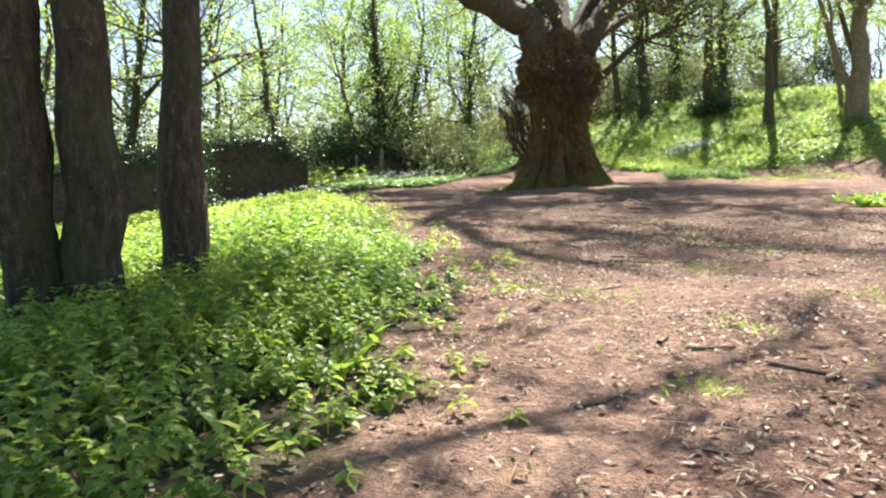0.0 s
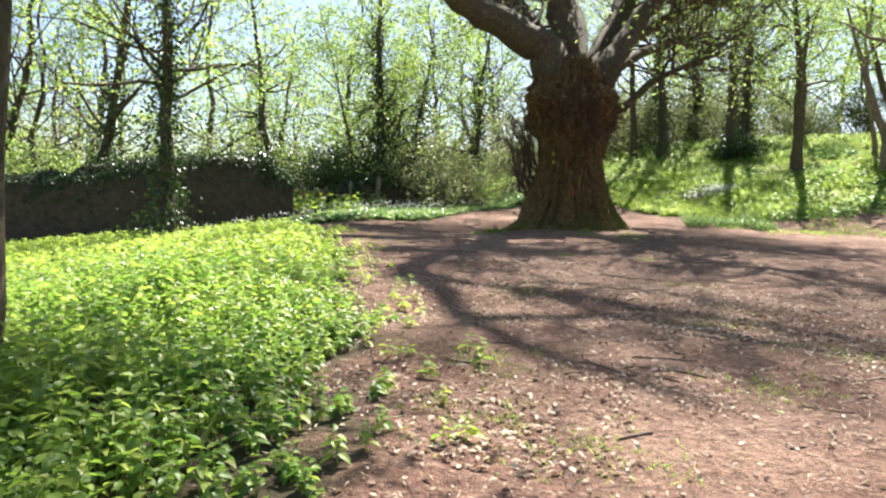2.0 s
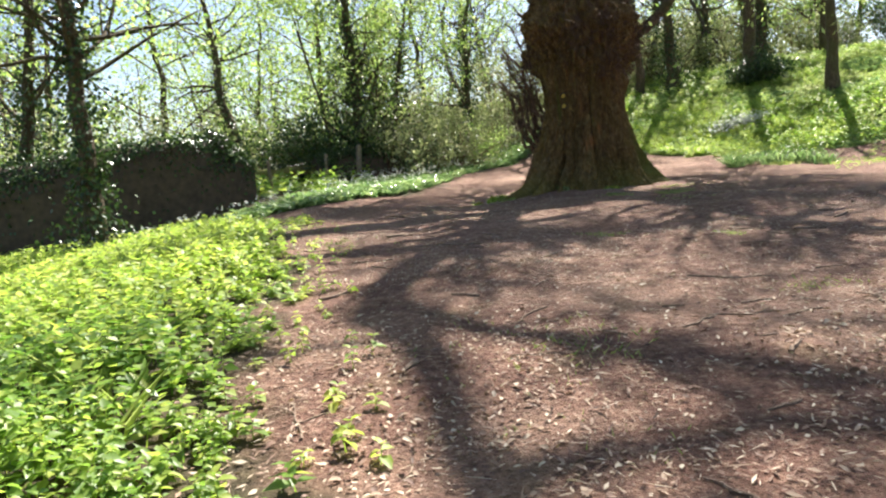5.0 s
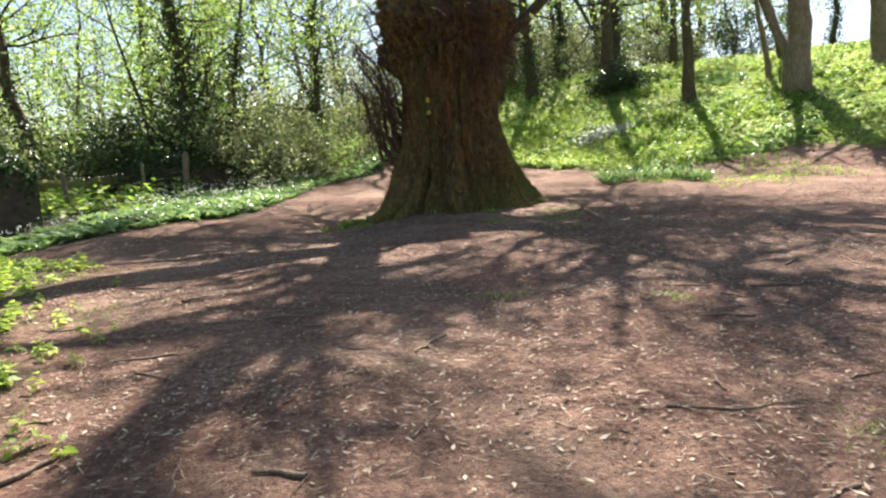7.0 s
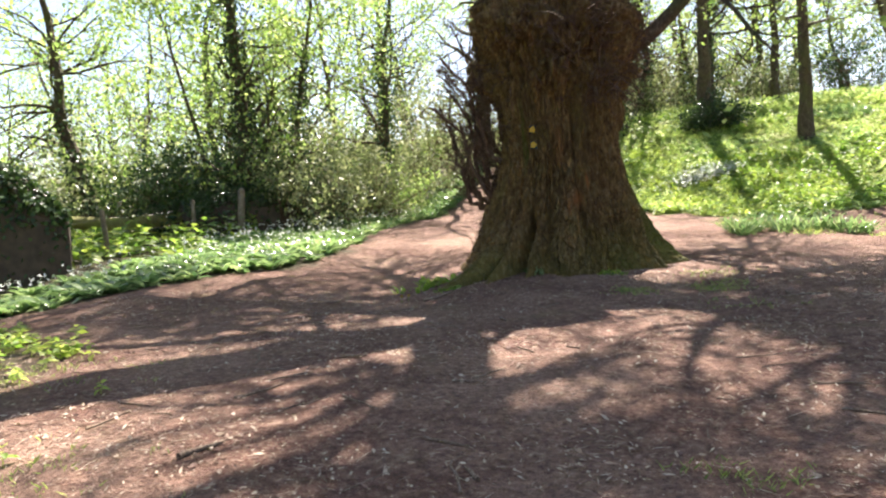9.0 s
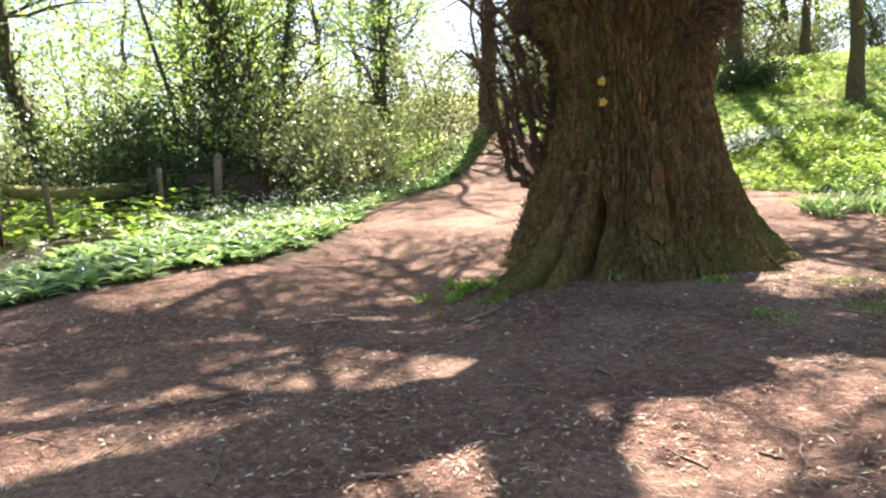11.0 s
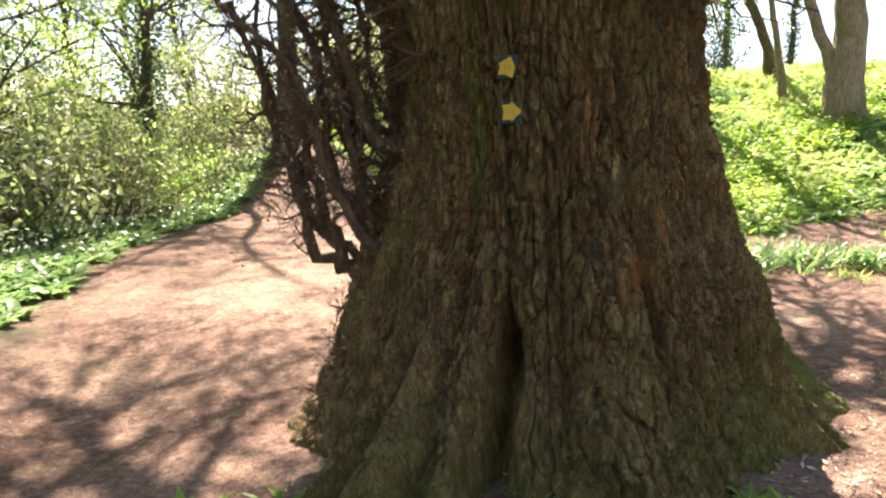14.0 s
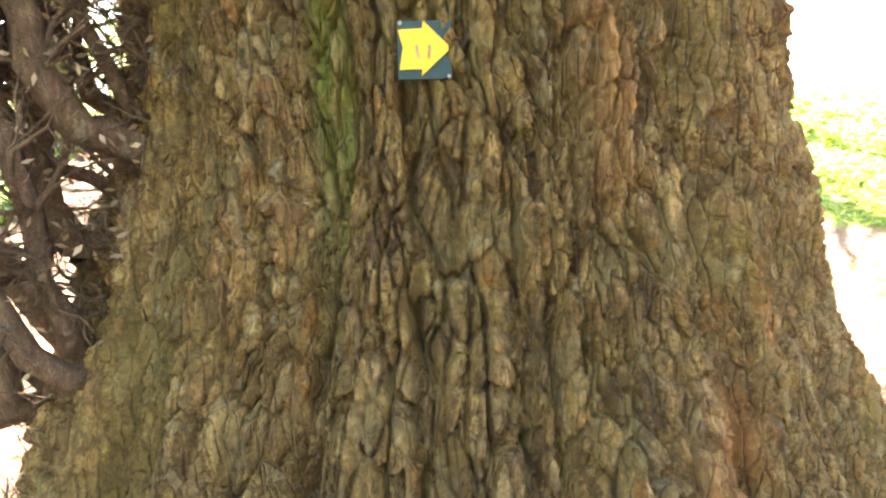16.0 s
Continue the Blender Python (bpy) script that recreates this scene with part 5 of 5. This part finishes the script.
# ---- the ivy-covered bank, logs, fence ----
def ivied_mound(line, heights, widths, label, name, seed, density=900):
    """A long rounded bank of stones under ivy."""
    g = np.random.default_rng(seed)
    p, hh = resample(np.array([(a, b, 0) for a, b in line], float), np.array(heights), 6, g, 0)
    ww = np.interp(np.linspace(0, 1, len(p)), np.linspace(0, 1, len(widths)), widths)
    way = unit(np.gradient(p, axis=0))
    side = np.stack([-way[:, 1], way[:, 0], 0 * way[:, 0]], -1)
    m = 18
    u = np.linspace(-1, 1, m)
    cross_x, cross_z = np.sign(u) * np.abs(np.sin(u * np.pi / 2)) ** 0.75, np.maximum(np.cos(u * np.pi / 2), 0) ** 0.3
    v = p[:, None] + side[:, None] * (cross_x[None, :, None] * ww[:, None, None])
    base = lie(p[:, 0], p[:, 1])
    bump = 1 + 0.16 * value2(np.arange(len(p))[:, None] * 0.8 + seed, u[None] * 3, 70)
    v[..., 2] = base[:, None] - 0.1 + cross_z[None] * (hh[:, None] + 0.1) * bump
    n = len(p)
    i, j = np.meshgrid(np.arange(n - 1), np.arange(m - 1), indexing="ij")
    a = i * m + j
    core = Geo()
    core.add(v, np.stack([a, a + 1, a + m + 1, a + m], -1).reshape(-1, 4))
    for row in (0, n - 1):
        e = np.arange(m - 1)
        centre = v[row].mean(0)
        core.add(np.concatenate([v[row], centre[None]]), np.stack([e, e + 1, np.full(m - 1, m)], -1))
    thing = new(name)
    tagged(thing, label, "ivy bank")
    place("bank", core, DARKEARTH, thing)
    leafage = Geo()
    k = int(n * density)
    ri, rj = g.uniform(0, n - 1.001, k), g.uniform(0, m - 1.001, k)
    i, j = ri.astype(int), rj.astype(int)
    f, h2 = (ri - i)[:, None], (rj - j)[:, None]
    at = (v[i, j] * (1 - f) + v[i + 1, j] * f) * (1 - h2) + (v[i, j + 1] * (1 - f) + v[i + 1, j + 1] * f) * h2
    face = np.interp(np.abs(2 * rj / (m - 1) - 1), [0, 0.55, 0.75, 1], [1, 1, 0.3, 0.2])
    on = g.random(k) < face
    i, at, k = i[on], at[on], int(on.sum())
    out = unit(at - (p[i] + np.stack([0 * base[i], 0 * base[i], base[i] + 0.3 * hh[i]], -1)))
    at = at + out * np.abs(g.normal(size=(k, 1))) * 0.05
    leaves(leafage, at, g.normal(size=at.shape) * 0.6 + (0, 0, -0.7) + out * 0.3, unit(out + g.normal(size=at.shape) * 0.45), 0.085, 0.075, 0.15)
    place("ivy_cover", leafage, IVY, thing, "small dark glossy ivy leaves")


DARKEARTH = plain("dark_earth", (0.075, 0.052, 0.036), 0.9, spread=0.4, scale=6)
ivied_mound([(-3.7, 21.6), (-4.9, 21.2), (-8, 20.2), (-11, 19.4), (-16, 18.0)], [0.9, 1.85, 1.95, 1.9, 1.9], [0.4, 0.8, 0.75, 0.7, 0.7], "long low bank smothered in dark glossy ivy", "ivy_bank", 3, 700)
ivied_mound([(-3.0, 26.6), (-2.2, 27.0), (-1.2, 27.6), (-0.2, 28.0)], [0.8, 1.0, 1.2, 0.6], [0.6, 0.8, 0.9, 0.5], "low ivy thicket behind the fence posts", "ivy_thicket", 4, 500)


def log(points, radii, label):
    geo = Geo()
    p, r = resample(np.array(points, float), np.array(radii), 4, np.random.default_rng(9), 0.1)
    tube(geo, p, r, 10, 0.2, 4)
    tagged(place("log", geo, MOSSY), label, "log", "fallen logs")


MOSSY = bark_material("mossy_bark", (0.10, 0.09, 0.03), (0.22, 0.2, 0.06), (0.32, 0.3, 0.1), moss=(0.2, 0.22, 0.04), moss_amount=0.9)
zz = float(lie(-4.2, 26.5))
log([(-6.2, 26.2, zz + 0.9), (-5.0, 26.4, zz + 0.55), (-3.8, 26.6, zz + 0.5), (-2.9, 26.9, zz + 0.75)], [0.09, 0.15, 0.17, 0.10], "mossy fallen branch behind the fence")
log([(-2.9, 22.2, float(lie(-2.9, 22.2)) + 0.06), (-1.9, 22.6, float(lie(-1.9, 22.6)) + 0.07), (-1.0, 23.2, float(lie(-1, 23.2)) + 0.06)], [0.05, 0.06, 0.04], "thin fallen branch among wild garlic")


def build_fence():
    fence = new("fence")
    tagged(fence, "old post-and-wire fence beside wild garlic", "fence")
    spots = [(-11.0, 19.0, 1.0, 0.06), (-7.2, 20.2, 1.0, 0.06), (-3.64, 23.2, 0.95, 0.05), (-2.38, 25.0, 0.95, 0.045), (-1.53, 26.1, 1.15, 0.085)]
    tops = []
    for i, (x, y, hgt, r) in enumerate(spots):
        z = float(lie(x, y))
        g = Geo()
        lean = 0.06 * math.sin(i * 2.1)
        tube(g, [(x, y, z - 0.2), (x + lean * 0.3, y, z + hgt * 0.5), (x + lean, y, z + hgt - 0.02), (x + lean, y, z + hgt)], [r, r, r * 0.95, r * 0.85], 9, 0.12, i)
        place("post", g, POSTWOOD, fence)
        tops.append((x + lean * 0.8, y, z, hgt))
    for level in (0.28, 0.55, 0.85):
        for (xa, ya, za, ha), (xb, yb, zb, hb) in zip(tops, tops[1:]):
            g = Geo()
            s = np.linspace(0, 1, 7)
            sag = -0.05 * np.sin(np.pi * s)
            pts = np.stack([xa + (xb - xa) * s, ya + (yb - ya) * s - 0.07, za + ha * level + (zb + hb * level - za - ha * level) * s + sag], -1)
            tube(g, pts, np.full(7, 0.0025), 4)
            place("wire", g, METAL, fence)


build_fence()


# ---- shrubs ----
def shrub(x, y, w, hgt, leaf_mat, label, seed, stems=26, per=10, leaf=0.13, wood=DEADWOOD):
    g = np.random.default_rng(seed)
    z = float(lie(x, y))
    e = empty("shrub", x, y, z, label, "shrub", "shrubs beside the path")
    twigs, green, ends = Geo(), Geo(), []
    for _ in range(stems):
        a = g.uniform(0, 2 * np.pi)
        p0 = np.array([math.cos(a), math.sin(a), 0]) * g.uniform(0, w * 0.55)
        p0[2] = float(lie(x + p0[0], y + p0[1])) - z - 0.05
        d = unit(np.array([math.cos(a) * 0.7, math.sin(a) * 0.7, g.uniform(0.3, 1.5)]))
        branch(twigs, ends, g, p0, d, g.uniform(0.015, 0.03), hgt * g.uniform(0.6, 0.95), 0, 1, 0.28, 5)
    place("stem_mass", twigs, wood, e)
    ends = np.array(ends)
    ends = ends[g.random(len(ends)) < 0.7]
    at = np.repeat(ends, per * 2, 0) + g.normal(size=(len(ends) * per * 2, 3)) * 0.17
    at[:, 2] = np.maximum(at[:, 2], 0.05)
    leaves(green, at, g.normal(size=at.shape), unit(g.normal(size=at.shape) + (0, 0, 0.8)), leaf * g.uniform(0.6, 1.3, len(at)), leaf * 0.55)
    place("foliage", green, leaf_mat, e)
    return e


first = shrub(0.0, 27.6, 1.3, 1.9, SCRUB, "pale green-brown scrub beside the path", 81)
second = shrub(1.2, 29.6, 1.4, 2.2, SCRUB, "pale green-brown scrub beside the path", 82)
shrub(2.2, 32.2, 1.3, 1.8, SPRING, "light green bush beside the path", 83)
shrub(-3.2, 28.0, 1.2, 2.0, IVY, "dark evergreen bush behind the fence", 84, per=14)
shrub(-1.6, 28.6, 1.2, 2.4, IVY, "dark evergreen bush behind the fence", 85, per=14)
shrub(-8.5, 24.0, 1.6, 2.4, SPRING, "light green bush behind the ivy bank", 86)
shrub(-12, 23.0, 1.6, 2.6, SPRING, "light green bush behind the ivy bank", 87)
shrub(-5.5, 32, 1.8, 3.0, SPRING, "light green bush in the wood", 88)
shrub(14.6, 33.2, 0.9, 0.9, IVY, "dark ivy bush at a tree's foot", 89)
shrub(24.0, 38.0, 2.2, 2.6, IVY, "dark evergreen shrub on the crest", 90)
shrub(20.5, 39.5, 1.8, 1.7, SCRUB, "pale shrub on the crest", 91)
for cx, cy, s in ((-1.2, 31.0, 1.2), (3.4, 36.0, 1.1), (0.2, 33.5, 1.3), (9.5, 40.5, 1.2), (13.0, 41.5, 1.3), (17.0, 43.0, 1.2), (-7.5, 27.5, 1.2), (-10.5, 27.0, 1.4), (-14, 28, 1.5), (-3.5, 33.0, 1.3), (-7.5, 35, 1.5), (1.5, 38.5, 1.5), (5.0, 42.5, 1.6), (-1.5, 40, 1.6), (12.5, 45.0, 1.6), (15.5, 47.0, 1.6), (20, 48, 1.7), (24, 47, 1.7), (-16, 23.5, 1.4), (-20, 26, 1.6)):
    copy_thing(first if cx < 5 else second, pose(cx, cy, float(lie(cx, cy)) - 0.03, 0, 0, cx * 77) @ Matrix.Scale(s, 4))


# ---- waymarks and flower ----
def waymark(theta, z, turn, label):
    """A square plate with an arrow, nailed to the bark."""
    a = radians(theta)
    r = float(oak_surface(np.array([a]), np.array([z]), False)[0][0]) + 0.042
    e = empty("waymarker", OAK[0] + r * math.cos(a) - 0.02 * (z - OAK_Z), OAK[1] + r * math.sin(a), z, label, "waymarker", "waymarkers on the oak")
    e.matrix_world = Matrix.Translation(e.location) @ Matrix.Rotation(a + math.pi / 2, 4, "Z")
    bm = bmesh.new()
    bmesh.ops.create_cube(bm, size=1, matrix=Matrix.Diagonal((0.094, 0.005, 0.1, 1)))
    bmesh.ops.bevel(bm, geom=bm.edges[:], offset=0.0015, segments=1, affect="EDGES")
    part("plate", bm, TEAL, e)
    shape = [(-0.044, -0.034), (-0.004, -0.033), (-0.006, -0.045), (0.046, 0.002), (-0.002, 0.049), (-0.004, 0.036), (-0.046, 0.034), (-0.037, 0.004)]
    c, s = math.cos(radians(turn)), math.sin(radians(turn))
    bm = bmesh.new()
    front = [bm.verts.new((x * c - y * s, -0.0065, x * s + y * c)) for x, y in shape]
    back = [bm.verts.new((x * c - y * s, -0.0026, x * s + y * c)) for x, y in shape]
    bm.faces.new(front)
    for i in range(len(shape)):
        j = (i + 1) % len(shape)
        bm.faces.new((front[i], back[i], back[j], front[j]))
    bmesh.ops.recalc_face_normals(bm, faces=bm.faces[:])
    arrow = part("arrow", bm, YELLOW, e, "yellow arrow")
    for dx in (-0.012, 0.008):
        bm = bmesh.new()
        bmesh.ops.create_cube(bm, size=1, matrix=Matrix.Translation((dx, -0.0072, -0.004)) @ Matrix.Rotation(dx * 14, 4, "Y") @ Matrix.Diagonal((0.004, 0.0012, 0.022, 1)))
        part("mark", bm, STICKWOOD, arrow, "worn dark mark")
    for dx, dz in ((-0.042, 0.046), (0.042, -0.046)):
        bm = bmesh.new()
        bmesh.ops.create_uvsphere(bm, u_segments=8, v_segments=5, radius=0.004, matrix=Matrix.Translation((dx, -0.0035, dz)))
        part("nail", bm, METAL, e)


waymark(231.2, 3.02, 0, "square dark green waymark plate with yellow arrow pointing sideways")
waymark(230.4, 3.225, 72, "square dark green waymark plate with yellow arrow pointing upward")


def dandelion(x, y):
    g = np.random.default_rng(12)
    z = float(lie(x, y))
    e = empty("dandelion", x, y, z, "bright yellow dandelion flowers on bare earth", "flower")
    geo = Geo()
    tube(geo, [(0, 0, -0.01), (0.005, 0, 0.03), (0.004, 0.003, 0.055)], [0.003, 0.0025, 0.003], 6)
    place("stalk", geo, NETTLE, e)
    geo = Geo()
    n = 60
    a = g.uniform(0, 6.28, n)
    way = np.stack([np.cos(a), np.sin(a), g.uniform(0.1, 1.6, n)], -1)
    leaves(geo, np.tile((0.004, 0.003, 0.055), (n, 1)), way, np.tile((0, 0, 1.0), (n, 1)), 0.034, 0.010)
    place("bloom", geo, YELLOW, e)


dandelion(1.55, 16.9)
dandelion(1.63, 16.88)
